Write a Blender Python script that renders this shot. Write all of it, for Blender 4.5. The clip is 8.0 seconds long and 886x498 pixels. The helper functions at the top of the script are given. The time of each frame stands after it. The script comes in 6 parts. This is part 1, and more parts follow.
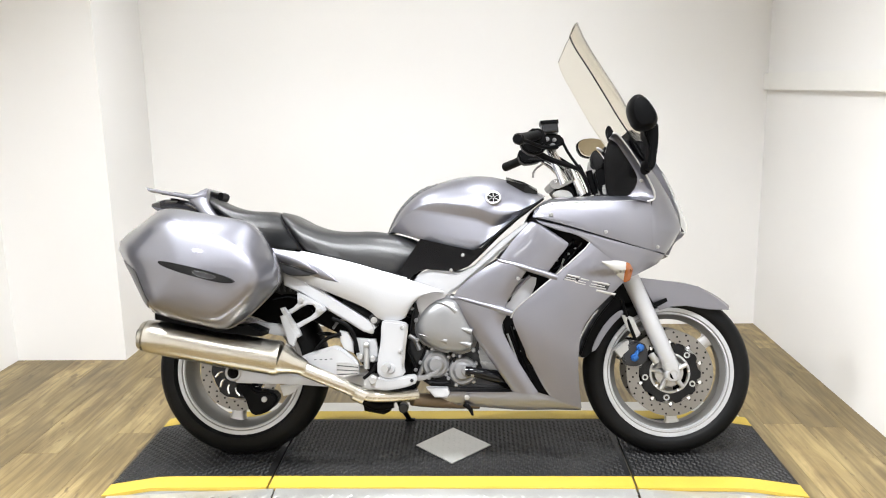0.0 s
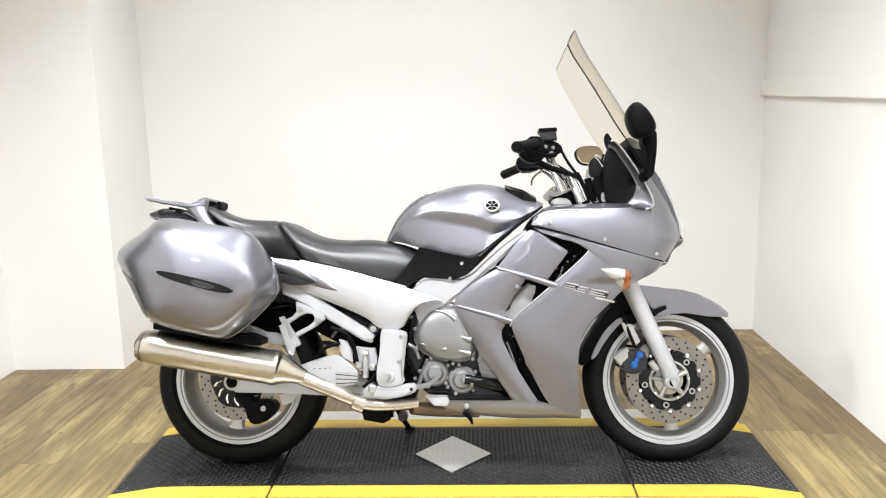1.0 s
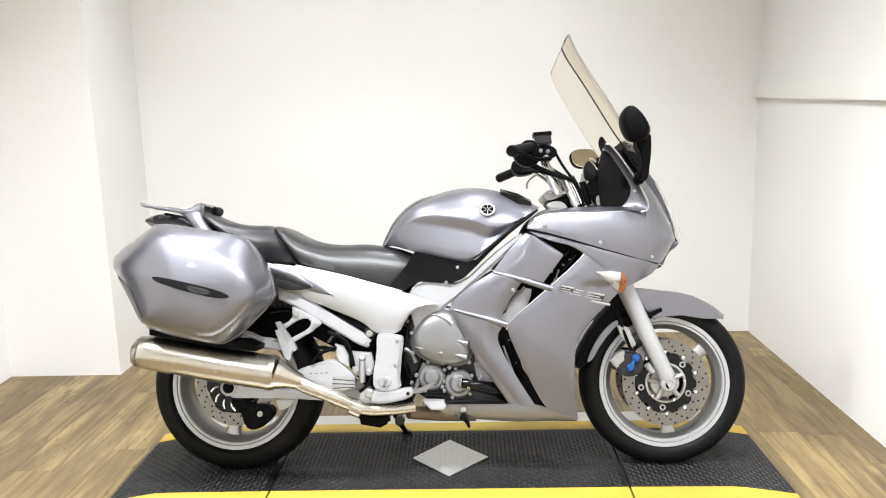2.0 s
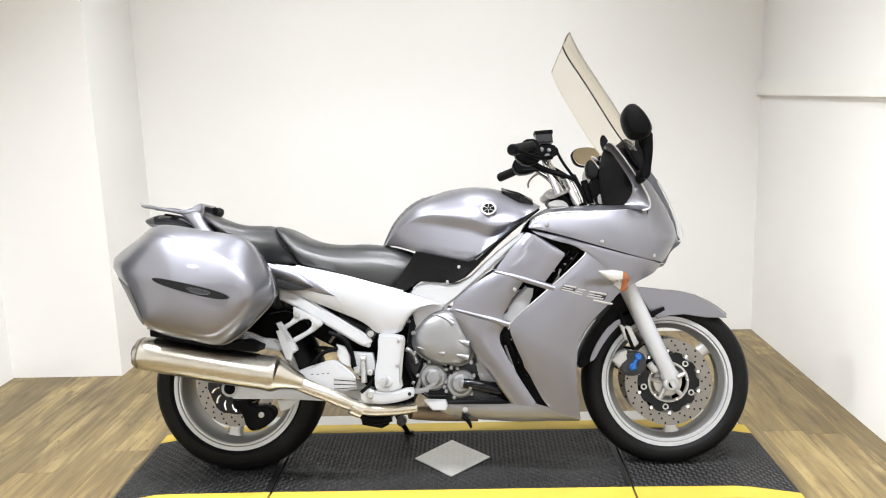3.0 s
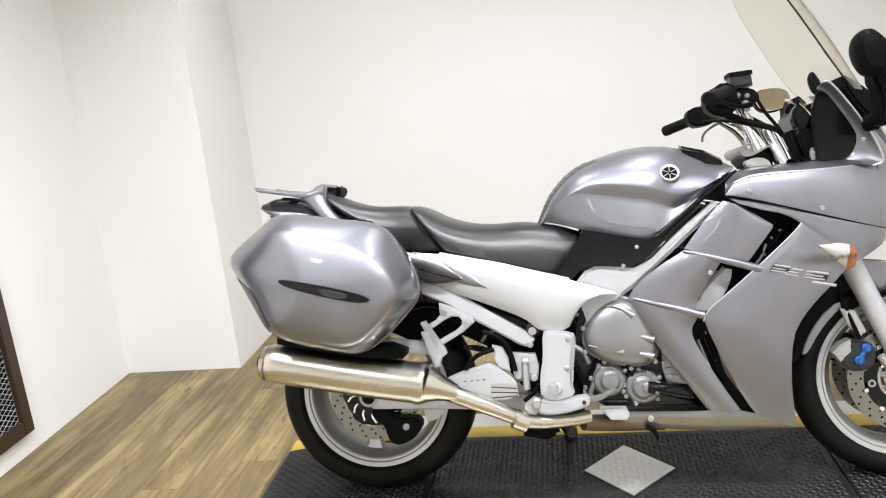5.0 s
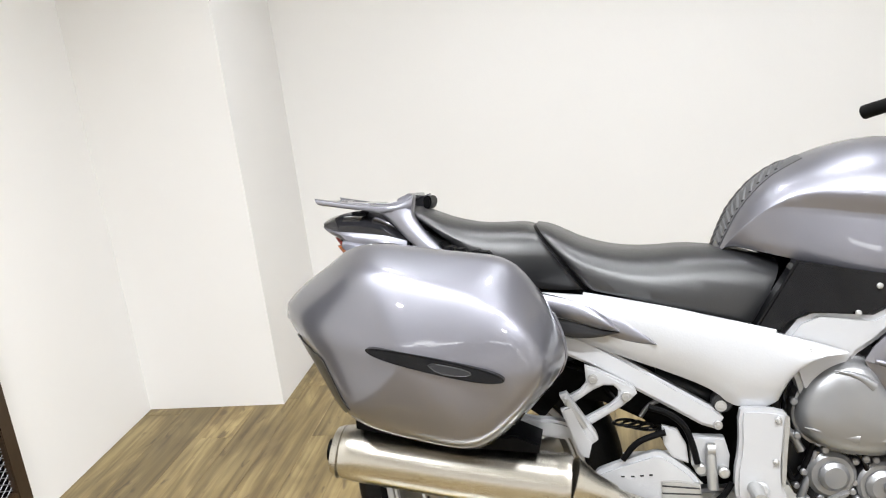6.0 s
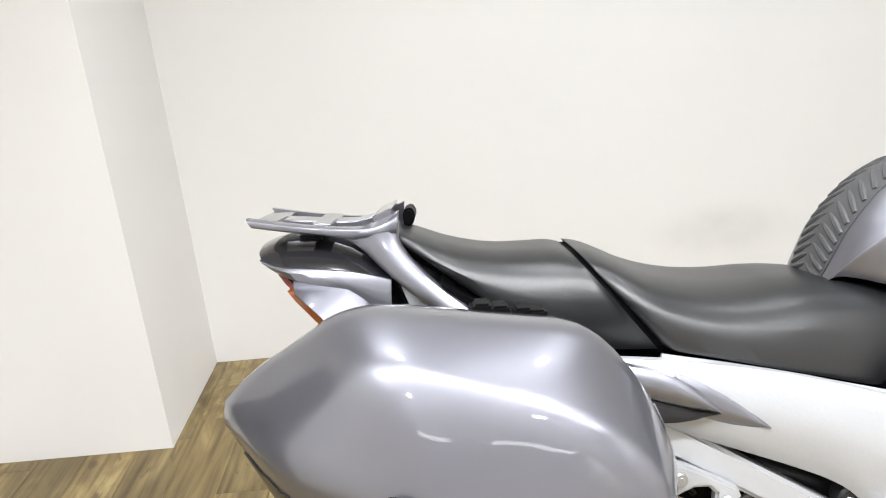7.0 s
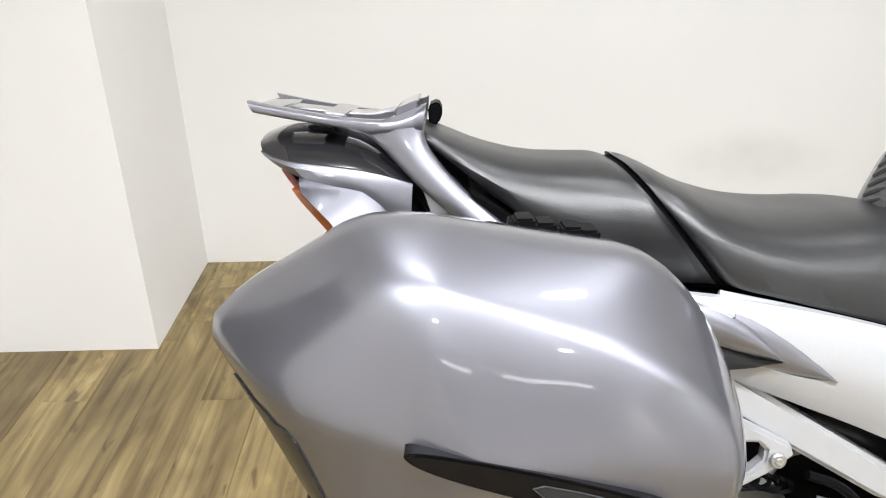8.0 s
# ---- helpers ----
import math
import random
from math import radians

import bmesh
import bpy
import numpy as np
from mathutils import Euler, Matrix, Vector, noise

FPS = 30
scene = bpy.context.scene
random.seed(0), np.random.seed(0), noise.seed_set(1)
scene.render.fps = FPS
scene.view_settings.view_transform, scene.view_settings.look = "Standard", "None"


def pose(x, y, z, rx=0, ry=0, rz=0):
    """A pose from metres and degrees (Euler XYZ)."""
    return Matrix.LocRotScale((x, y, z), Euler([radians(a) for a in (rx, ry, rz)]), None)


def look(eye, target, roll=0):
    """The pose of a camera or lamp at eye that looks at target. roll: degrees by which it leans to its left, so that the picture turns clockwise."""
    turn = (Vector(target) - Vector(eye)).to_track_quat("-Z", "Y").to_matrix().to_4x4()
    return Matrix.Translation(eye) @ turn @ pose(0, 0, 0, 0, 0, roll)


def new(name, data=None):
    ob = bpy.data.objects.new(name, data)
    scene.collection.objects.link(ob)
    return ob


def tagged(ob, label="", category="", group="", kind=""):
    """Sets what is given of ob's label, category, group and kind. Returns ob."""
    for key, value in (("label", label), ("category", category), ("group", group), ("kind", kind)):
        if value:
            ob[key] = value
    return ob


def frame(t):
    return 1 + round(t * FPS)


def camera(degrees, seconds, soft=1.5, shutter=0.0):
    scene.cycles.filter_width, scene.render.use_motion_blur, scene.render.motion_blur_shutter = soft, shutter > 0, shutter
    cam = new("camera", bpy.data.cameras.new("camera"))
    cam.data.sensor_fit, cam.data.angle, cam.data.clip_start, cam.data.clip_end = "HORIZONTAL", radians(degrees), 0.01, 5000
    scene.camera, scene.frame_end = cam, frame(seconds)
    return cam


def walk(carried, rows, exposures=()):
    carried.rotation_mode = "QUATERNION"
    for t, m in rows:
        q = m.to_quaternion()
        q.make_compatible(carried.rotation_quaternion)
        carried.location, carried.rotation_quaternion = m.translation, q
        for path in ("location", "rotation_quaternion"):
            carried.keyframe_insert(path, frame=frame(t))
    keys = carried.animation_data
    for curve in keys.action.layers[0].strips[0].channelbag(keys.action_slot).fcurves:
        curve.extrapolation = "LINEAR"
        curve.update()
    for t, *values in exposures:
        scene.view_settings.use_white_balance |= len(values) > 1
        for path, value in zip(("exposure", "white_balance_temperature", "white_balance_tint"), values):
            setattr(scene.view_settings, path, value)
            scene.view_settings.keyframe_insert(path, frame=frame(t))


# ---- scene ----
cam = camera(57.5, 8.0, soft=1.1)
PATH = [
    (0, (0.852, -2.782, 1.317), (0.77, -0.824, 0.917), -1.1),
    (0.5, (0.851, -2.776, 1.322), (0.774, -0.817, 0.927), -1.3),
    (1, (0.849, -2.777, 1.326), (0.772, -0.816, 0.939), -1.3),
    (1.5, (0.849, -2.784, 1.33), (0.78, -0.821, 0.951), -1.4),
    (3, (0.854, -2.769, 1.33), (0.781, -0.807, 0.948), -1.9),
    (3.5, (0.835, -2.761, 1.333), (0.768, -0.799, 0.95), -1.1),
    (4, (0.792, -2.712, 1.329), (0.743, -0.754, 0.927), -1.4),
    (4.2, (0.75, -2.678, 1.356), (0.686, -0.724, 0.935), -4.0),
    (4.5, (0.713, -2.586, 1.345), (0.575, -0.641, 0.902), -6.0),
    (4.7, (0.687, -2.473, 1.351), (0.48, -0.538, 0.89), -4.9),
    (5, (0.604, -2.306, 1.341), (0.308, -0.389, 0.853), -6.0),
    (5.2, (0.526, -2.199, 1.345), (0.216, -0.273, 0.903), -8.5),
    (6.3, (0.16, -1.432, 1.309), (-0.176, 0.457, 0.745), -6.0),
    (6.5, (0.091, -1.317, 1.306), (-0.137, 0.587, 0.738), -4.9),
    (6.8, (0.002, -1.156, 1.305), (-0.043, 0.742, 0.676), -4.9),
    (7, (-0.038, -1.072, 1.309), (-0.053, 0.811, 0.633), -5.4),
    (7.2, (-0.056, -0.999, 1.305), (-0.079, 0.884, 0.631), -4.1),
    (7.5, (-0.072, -0.943, 1.288), (-0.122, 0.921, 0.566), -2.1),
    (7.8, (-0.083, -0.926, 1.267), (-0.123, 0.906, 0.466), -1.6),
    (8, (-0.084, -0.923, 1.242), (-0.097, 0.877, 0.371), -1.5),
]
EXPO = [(0.0, 0.48), (1.5, 0.48), (3.0, 0.46), (4.0, 0.38), (5.2, 0.32), (6.3, 0.28), (7.0, 0.28), (8.0, 0.26)]
walk(cam, [(t, look(eye, target, roll)) for t, eye, target, roll in PATH], EXPO)

# ---- light ----
world = bpy.data.worlds.new("world")
scene.world = world
world.use_nodes = True
world.node_tree.nodes["Background"].inputs[0].default_value = (1.0, 0.98, 0.95, 1)
world.node_tree.nodes["Background"].inputs[1].default_value = 0.02
CEIL = 2.75
FLOOR = -0.034
PANELS = [(-0.3, -4.6), (1.5, -4.6)]
SPOTS = [(-0.85, -1.15, 26), (0.0, -1.0, 30), (0.95, -1.0, 30), (1.75, -1.15, 26), (-0.15, 0.55, 13), (1.1, 0.55, 13), (-0.5, -2.6, 15), (1.3, -2.6, 15)]

# ---- materials ----


def nodes_of(name):
    m = bpy.data.materials.new(name)
    m.use_nodes = True
    return m, m.node_tree.nodes, m.node_tree.links, m.node_tree.nodes["Principled BSDF"]


def paint(name, color, rough=0.5, metal=0.0, coat=0.0, grain=0.0, grain_scale=60.0, blotch=0.08, blotch_scale=4.0, per_piece=0.0, spec=0.5):
    """A surface with colour and gloss that vary at two scales, and fine relief."""
    m, n, l, b = nodes_of(name)
    co = n.new("ShaderNodeTexCoord")
    big = n.new("ShaderNodeTexNoise")
    big.inputs["Scale"].default_value, big.inputs["Detail"].default_value = blotch_scale, 5
    small = n.new("ShaderNodeTexNoise")
    small.inputs["Scale"].default_value, small.inputs["Detail"].default_value = grain_scale, 4
    for tex in (big, small):
        l.new(co.outputs["Object"], tex.inputs["Vector"])
    mix = n.new("ShaderNodeMix")
    mix.data_type = "RGBA"
    mix.blend_type = "MIX"
    mix.inputs["A"].default_value = (*[c * (1 - blotch) for c in color], 1)
    mix.inputs["B"].default_value = (*[min(1, c * (1 + blotch)) for c in color], 1)
    l.new(big.outputs["Fac"], mix.inputs["Factor"])
    out = mix.outputs["Result"]
    if per_piece:
        info = n.new("ShaderNodeObjectInfo")
        hsv = n.new("ShaderNodeHueSaturation")
        mr = n.new("ShaderNodeMapRange")
        mr.inputs["To Min"].default_value, mr.inputs["To Max"].default_value = 1 - per_piece, 1 + per_piece
        l.new(info.outputs["Random"], mr.inputs["Value"])
        l.new(mr.outputs["Result"], hsv.inputs["Value"])
        l.new(out, hsv.inputs["Color"])
        out = hsv.outputs["Color"]
    l.new(out, b.inputs["Base Color"])
    r = n.new("ShaderNodeMapRange")
    r.inputs["To Min"].default_value, r.inputs["To Max"].default_value = rough * 0.85, min(1, rough * 1.15)
    l.new(small.outputs["Fac"], r.inputs["Value"])
    l.new(r.outputs["Result"], b.inputs["Roughness"])
    b.inputs["Metallic"].default_value = metal
    b.inputs["Coat Weight"].default_value = coat
    b.inputs["Coat Roughness"].default_value = 0.035
    b.inputs["Specular IOR Level"].default_value = spec
    if grain:
        bump = n.new("ShaderNodeBump")
        bump.inputs["Strength"].default_value = grain
        bump.inputs["Distance"].default_value = 0.002
        l.new(small.outputs["Fac"], bump.inputs["Height"])
        l.new(bump.outputs["Normal"], b.inputs["Normal"])
    return m


def wood_floor():
    """Oak-look planks: long soft figure, cloudy patches, dark flecks, and a tone of its own for each plank."""
    m, n, l, b = nodes_of("oak_plank")
    co = n.new("ShaderNodeTexCoord")
    info = n.new("ShaderNodeObjectInfo")
    rnd = n.new("ShaderNodeVectorMath")
    rnd.operation = "SCALE"
    rnd.inputs[0].default_value = (7.3, 5.1, 3.7)
    l.new(info.outputs["Random"], rnd.inputs["Scale"])
    shift = n.new("ShaderNodeVectorMath")
    shift.operation = "ADD"
    l.new(co.outputs["Object"], shift.inputs[0])
    l.new(rnd.outputs["Vector"], shift.inputs[1])

    def layer(scale, detail, distortion=0.0):
        mp = n.new("ShaderNodeMapping")
        mp.inputs["Scale"].default_value = scale
        l.new(shift.outputs["Vector"], mp.inputs["Vector"])
        g = n.new("ShaderNodeTexNoise")
        g.inputs["Scale"].default_value, g.inputs["Detail"].default_value, g.inputs["Distortion"].default_value = 1.0, detail, distortion
        l.new(mp.outputs["Vector"], g.inputs["Vector"])
        return g.outputs["Fac"]

    def mixed(blend, fac, a, colour):
        mx = n.new("ShaderNodeMix")
        mx.data_type, mx.blend_type = "RGBA", blend
        l.new(fac, mx.inputs["Factor"])
        l.new(a, mx.inputs["A"])
        mx.inputs["B"].default_value = colour
        return mx.outputs["Result"]

    def window(fac, lo, hi, top):
        mr = n.new("ShaderNodeMapRange")
        mr.inputs["From Min"].default_value, mr.inputs["From Max"].default_value, mr.inputs["To Max"].default_value = lo, hi, top
        l.new(fac, mr.inputs["Value"])
        return mr.outputs["Result"]

    cloud = layer((9, 2.0, 3), 4, 1.4)
    grain = layer((60, 2.2, 8), 6, 0.3)
    fleck = layer((34, 9, 8), 2, 0.5)
    ramp = n.new("ShaderNodeValToRGB")
    el = ramp.color_ramp.elements
    el[0].position, el[0].color = 0.30, (0.140, 0.098, 0.041, 1)
    el[1].position, el[1].color = 0.70, (0.335, 0.258, 0.118, 1)
    el.new(0.5).color = (0.21, 0.155, 0.066, 1)
    l.new(cloud, ramp.inputs["Fac"])
    out = mixed("MULTIPLY", window(grain, 0.42, 0.7, 0.75), ramp.outputs["Color"], (0.42, 0.36, 0.30, 1))
    out = mixed("MIX", window(fleck, 0.64, 0.74, 0.8), out, (0.075, 0.048, 0.022, 1))
    hsv = n.new("ShaderNodeHueSaturation")
    mr = n.new("ShaderNodeMapRange")
    mr.inputs["To Min"].default_value, mr.inputs["To Max"].default_value = 0.72, 1.2
    l.new(info.outputs["Random"], mr.inputs["Value"])
    l.new(mr.outputs["Result"], hsv.inputs["Value"])
    l.new(out, hsv.inputs["Color"])
    l.new(hsv.outputs["Color"], b.inputs["Base Color"])
    b.inputs["Roughness"].default_value = 0.46
    bump = n.new("ShaderNodeBump")
    bump.inputs["Strength"].default_value, bump.inputs["Distance"].default_value = 0.2, 0.001
    l.new(grain, bump.inputs["Height"])
    l.new(bump.outputs["Normal"], b.inputs["Normal"])
    return m


def glass(name, color, rough=0.02):
    m, n, l, b = nodes_of(name)
    b.inputs["Base Color"].default_value = (*color, 1)
    b.inputs["Roughness"].default_value = rough
    b.inputs["Transmission Weight"].default_value = 1.0
    b.inputs["IOR"].default_value = 1.2
    return m


def emitter(name, color, strength):
    m, n, l, b = nodes_of(name)
    b.inputs["Base Color"].default_value = (*color, 1)
    b.inputs["Emission Color"].default_value = (*color, 1)
    b.inputs["Emission Strength"].default_value = strength
    return m


M_WALL = paint("wall_paint", (0.80, 0.79, 0.775), 0.75, grain=0.15, grain_scale=220, blotch=0.03, blotch_scale=1.4)
M_FRONT = paint("front_wall_paint", (0.74, 0.74, 0.76), 0.7, grain=0.15, grain_scale=220, blotch=0.05, blotch_scale=1.4)


def scuffed_wall():
    """The wall paint with one faint grey rubbed patch on it."""
    m = paint("scuffed_wall_paint", (0.80, 0.79, 0.775), 0.75, grain=0.15, grain_scale=220, blotch=0.03, blotch_scale=1.4)
    n, l = m.node_tree.nodes, m.node_tree.links
    b = n["Principled BSDF"]
    base = b.inputs["Base Color"].links[0].from_socket
    co = n.new("ShaderNodeTexCoord")
    mp = n.new("ShaderNodeMapping")
    mp.inputs["Location"].default_value, mp.inputs["Scale"].default_value = (-SCUFF[0] / 0.34, 0, -SCUFF[1] / 0.13), (1 / 0.34, 0, 1 / 0.13)
    l.new(co.outputs["Object"], mp.inputs["Vector"])
    far = n.new("ShaderNodeVectorMath")
    far.operation = "LENGTH"
    l.new(mp.outputs["Vector"], far.inputs[0])
    near = n.new("ShaderNodeMapRange")
    near.interpolation_type = "SMOOTHSTEP"
    near.inputs["From Min"].default_value, near.inputs["From Max"].default_value, near.inputs["To Min"].default_value, near.inputs["To Max"].default_value = 0.2, 1.0, 0.34, 0.0
    l.new(far.outputs["Value"], near.inputs["Value"])
    tex = n.new("ShaderNodeTexNoise")
    tex.inputs["Scale"].default_value, tex.inputs["Detail"].default_value = 9, 6
    l.new(co.outputs["Object"], tex.inputs["Vector"])
    mul = n.new("ShaderNodeMath")
    mul.operation = "MULTIPLY"
    l.new(near.outputs["Result"], mul.inputs[0])
    l.new(tex.outputs["Fac"], mul.inputs[1])
    mix = n.new("ShaderNodeMix")
    mix.data_type = "RGBA"
    l.new(mul.outputs["Value"], mix.inputs["Factor"])
    l.new(base, mix.inputs["A"])
    mix.inputs["B"].default_value = (0.36, 0.36, 0.33, 1)
    l.new(mix.outputs["Result"], b.inputs["Base Color"])
    return m


SCUFF = (0.94, 0.31)
M_WALL_BACK = scuffed_wall()
M_TRIM = paint("trim_paint", (0.80, 0.79, 0.76), 0.45, blotch=0.03)
# Unseen ceiling, darker than the walls so that upward faces reflect less light.
M_CEIL = paint("ceiling_grey", (0.42, 0.41, 0.40), 0.9, blotch=0.03)
M_WOOD = wood_floor()
M_GAP = paint("plank_joint", (0.14, 0.105, 0.055), 0.8)
M_BODY = paint("silver_paint", (0.184, 0.184, 0.210), 0.42, metal=0.9, coat=1.0, grain=0.0, grain_scale=900, blotch=0.04)
M_BODY_DARK = paint("dark_grey_plastic", (0.018, 0.018, 0.0195), 0.32, coat=0.1, spec=0.2)
M_BLACK = paint("black_plastic", (0.0025, 0.0025, 0.0028), 0.45, spec=0.05, grain=0.2, grain_scale=300)
M_GLOSS = paint("gloss_black", (0.0025, 0.0025, 0.003), 0.14, coat=0.06, spec=0.18)
M_SATIN = paint("satin_grey_plastic", (0.02, 0.0205, 0.023), 0.4, spec=0.5, grain=0.15, grain_scale=500)
M_TAIL = paint("smoked_tail_plastic", (0.012, 0.012, 0.014), 0.12, coat=0.8, spec=0.6)
M_RUBBER = paint("tyre_rubber", (0.0042, 0.0042, 0.0044), 0.55, spec=0.12, grain=0.4, grain_scale=160, blotch=0.25, blotch_scale=9)
M_VINYL = paint("seat_vinyl", (0.0105, 0.0107, 0.0116), 0.34, spec=0.62, grain=0.18, grain_scale=900, blotch=0.2, blotch_scale=6)
M_PAD = paint("pad_rubber", (0.055, 0.055, 0.057), 0.5, grain=0.2, grain_scale=300)
M_ALU = paint("silver_frame_paint", (0.385, 0.39, 0.405), 0.34, metal=0.3, grain=0.1, grain_scale=200, blotch=0.05)
M_CAST = paint("cast_aluminium", (0.36, 0.36, 0.355), 0.38, metal=0.7, grain=0.3, grain_scale=180, blotch=0.15, blotch_scale=12)
M_ENGINE = paint("engine_paint", (0.225, 0.226, 0.232), 0.36, metal=0.7, grain=0.0, grain_scale=700, blotch=0.1, blotch_scale=9)
M_STEEL = paint("stainless_steel", (0.50, 0.475, 0.42), 0.27, metal=1.0, grain=0.0, grain_scale=900, blotch=0.08, blotch_scale=5)
M_BRONZE = paint("heat_stained_steel", (0.13, 0.095, 0.065), 0.45, metal=0.8, grain=0.15, grain_scale=150, blotch=0.35, blotch_scale=14)
M_CHROME = paint("chrome", (0.75, 0.75, 0.76), 0.1, metal=1.0, blotch=0.02)
M_DISC = paint("brake_disc_steel", (0.21, 0.20, 0.185), 0.3, metal=0.9, grain=0.1, grain_scale=500, blotch=0.15, blotch_scale=14)
M_RIM = paint("wheel_paint", (0.42, 0.415, 0.41), 0.34, metal=0.6, blotch=0.05)
M_BARREL = paint("dark_wheel_paint", (0.19, 0.187, 0.18), 0.4, metal=0.5, blotch=0.08)
M_BLUE = paint("blue_anodised", (0.02, 0.10, 0.32), 0.25, metal=0.5)
M_AMBER = paint("amber_lens", (0.22, 0.062, 0.012), 0.15, coat=0.6)
M_RED = paint("red_lens", (0.25, 0.02, 0.012), 0.15, coat=0.6)
M_CLEAR = paint("clear_lens", (0.42, 0.42, 0.41), 0.12, metal=0.3, coat=0.6)
M_MIRROR = paint("mirror_glass", (0.74, 0.64, 0.45), 0.08, metal=1.0, blotch=0.0)
M_SCREEN = glass("tinted_screen", (0.93, 0.90, 0.83))
M_MAT = paint("rubber_mat", (0.010, 0.010, 0.0102), 0.4, spec=0.2, grain=0.4, grain_scale=120, blotch=0.35, blotch_scale=5)
# Tread bars, lighter and glossier than the mat so that they stand out.
M_TREAD = paint("raised_rubber_tread", (0.021, 0.021, 0.0212), 0.36, spec=0.32, grain=0.2, grain_scale=160, blotch=0.3, blotch_scale=7)
M_YELLOW = paint("yellow_tape", (0.46, 0.325, 0.04), 0.55, grain=0.2, grain_scale=80, blotch=0.1, blotch_scale=7)
M_PLATE = paint("tread_plate", (0.52, 0.52, 0.50), 0.36, metal=0.7, grain=0.2, grain_scale=120, blotch=0.2, blotch_scale=6)
M_DARKWOOD = paint("dark_wood", (0.035, 0.02, 0.01), 0.4, grain=0.2, blotch=0.4, blotch_scale=9)
M_LAMP = emitter("lamp_diffuser", (0.97, 0.985, 1.0), 6.0)

# ---- mesh tools ----


def link(name, bm, mat, parent=None, label="", angle=38):
    me = bpy.data.meshes.new(name)
    bmesh.ops.recalc_face_normals(bm, faces=bm.faces[:])
    bm.to_mesh(me)
    bm.free()
    for p in me.polygons:
        p.use_smooth = True
    me.set_sharp_from_angle(angle=radians(angle))
    me.materials.append(mat)
    ob = new(name, me)
    ob.parent = parent
    if label:
        ob["label"] = label
    return ob


part = link


def chaikin(pts, times=2, closed=True):
    pts = [Vector(p) for p in pts]
    for _ in range(times):
        out = []
        n = len(pts)
        if not closed:
            out.append(pts[0])
        for i in range(n if closed else n - 1):
            a, b = pts[i], pts[(i + 1) % n]
            out += [a.lerp(b, 0.25), a.lerp(b, 0.75)]
        if not closed:
            out.append(pts[-1])
        pts = out
    return pts


def resample(pts, n, closed=False):
    """n points at even steps along a line."""
    pts = [Vector(p) for p in pts]
    if closed:
        pts = pts + [pts[0]]
    d = [0.0]
    for a, b in zip(pts, pts[1:]):
        d.append(d[-1] + (b - a).length)
    out = []
    for k in range(n):
        s = d[-1] * k / (n if closed else n - 1)
        i = 0
        while i < len(pts) - 2 and d[i + 1] < s:
            i += 1
        f = (s - d[i]) / max(1e-9, d[i + 1] - d[i])
        out.append(pts[i].lerp(pts[i + 1], min(1, max(0, f))))
    return out


def loft(rings, closed=True, caps=True):
    """A bmesh through rings of equally many points."""
    bm = bmesh.new()
    rows = [[bm.verts.new(p) for p in r] for r in rings]
    n = len(rows[0])
    for a, b in zip(rows, rows[1:]):
        for i in range(n if closed else n - 1):
            j = (i + 1) % n
            bm.faces.new((a[i], a[j], b[j], b[i]))
    if caps and closed:
        bm.faces.new(rows[0][::-1])
        bm.faces.new(rows[-1])
    return bm


def merge(*bms):
    out = bmesh.new()
    for b in bms:
        me = bpy.data.meshes.new("tmp")
        b.to_mesh(me)
        b.free()
        out.from_mesh(me)
        bpy.data.meshes.remove(me)
    return out


def mirror_y(bm):
    for v in bm.verts:
        v.co.y = -v.co.y
    bmesh.ops.reverse_faces(bm, faces=bm.faces[:])
    return bm


def tube(pts, r, n=14, smooth=2):
    """A round bar along a line; r one radius or a list along the given points."""
    pts = [Vector(p) for p in pts]
    if isinstance(r, (int, float)):
        r = [r] * len(pts)
    q = [Vector((*p, rr)) for p, rr in zip(pts, r)]
    q = chaikin(q, smooth, False) if smooth and len(q) > 2 else q
    rings = []
    up = Vector((0, 1, 0))
    for i, p in enumerate(q):
        a, b = q[max(0, i - 1)], q[min(len(q) - 1, i + 1)]
        d = (b.xyz - a.xyz).normalized()
        u = up - d * up.dot(d)
        if u.length < 0.05:
            u = Vector((1, 0, 0)) - d * d.x
        u.normalize()
        v = d.cross(u)
        rings.append([p.xyz + (u * math.cos(k * math.tau / n) + v * math.sin(k * math.tau / n)) * p.w for k in range(n)])
    return loft(rings)


def lathe(profile, c, n=48, axis="y"):
    """A body of revolution about the y axis through c; profile of (radius, offset along the axis), closed."""
    bm = bmesh.new()
    rows = []
    for k in range(n):
        a = k * math.tau / n
        row = []
        for r, o in profile:
            p = (c[0] + r * math.cos(a), c[1] + o, c[2] + r * math.sin(a)) if axis == "y" else (c[0] + r * math.cos(a), c[1] + r * math.sin(a), c[2] + o)
            row.append(bm.verts.new(p))
        rows.append(row)
    m = len(profile)
    for k in range(n):
        a, b = rows[k], rows[(k + 1) % n]
        for i in range(m):
            j = (i + 1) % m
            bm.faces.new((a[i], b[i], b[j], a[j]))
    bmesh.ops.remove_doubles(bm, verts=bm.verts[:], dist=1e-5)
    bmesh.ops.dissolve_degenerate(bm, edges=bm.edges[:], dist=1e-6)
    return bm


def drum(c, r, y0, y1, bevel=0.004, n=32):
    """A short cylinder along y with rounded rims."""
    s = 1 if y1 > y0 else -1
    return lathe([(1e-6, y0), (r - bevel, y0), (r, y0 + s * bevel), (r, y1 - s * bevel), (r - bevel, y1), (1e-6, y1)], (c[0], 0, c[1]), n)


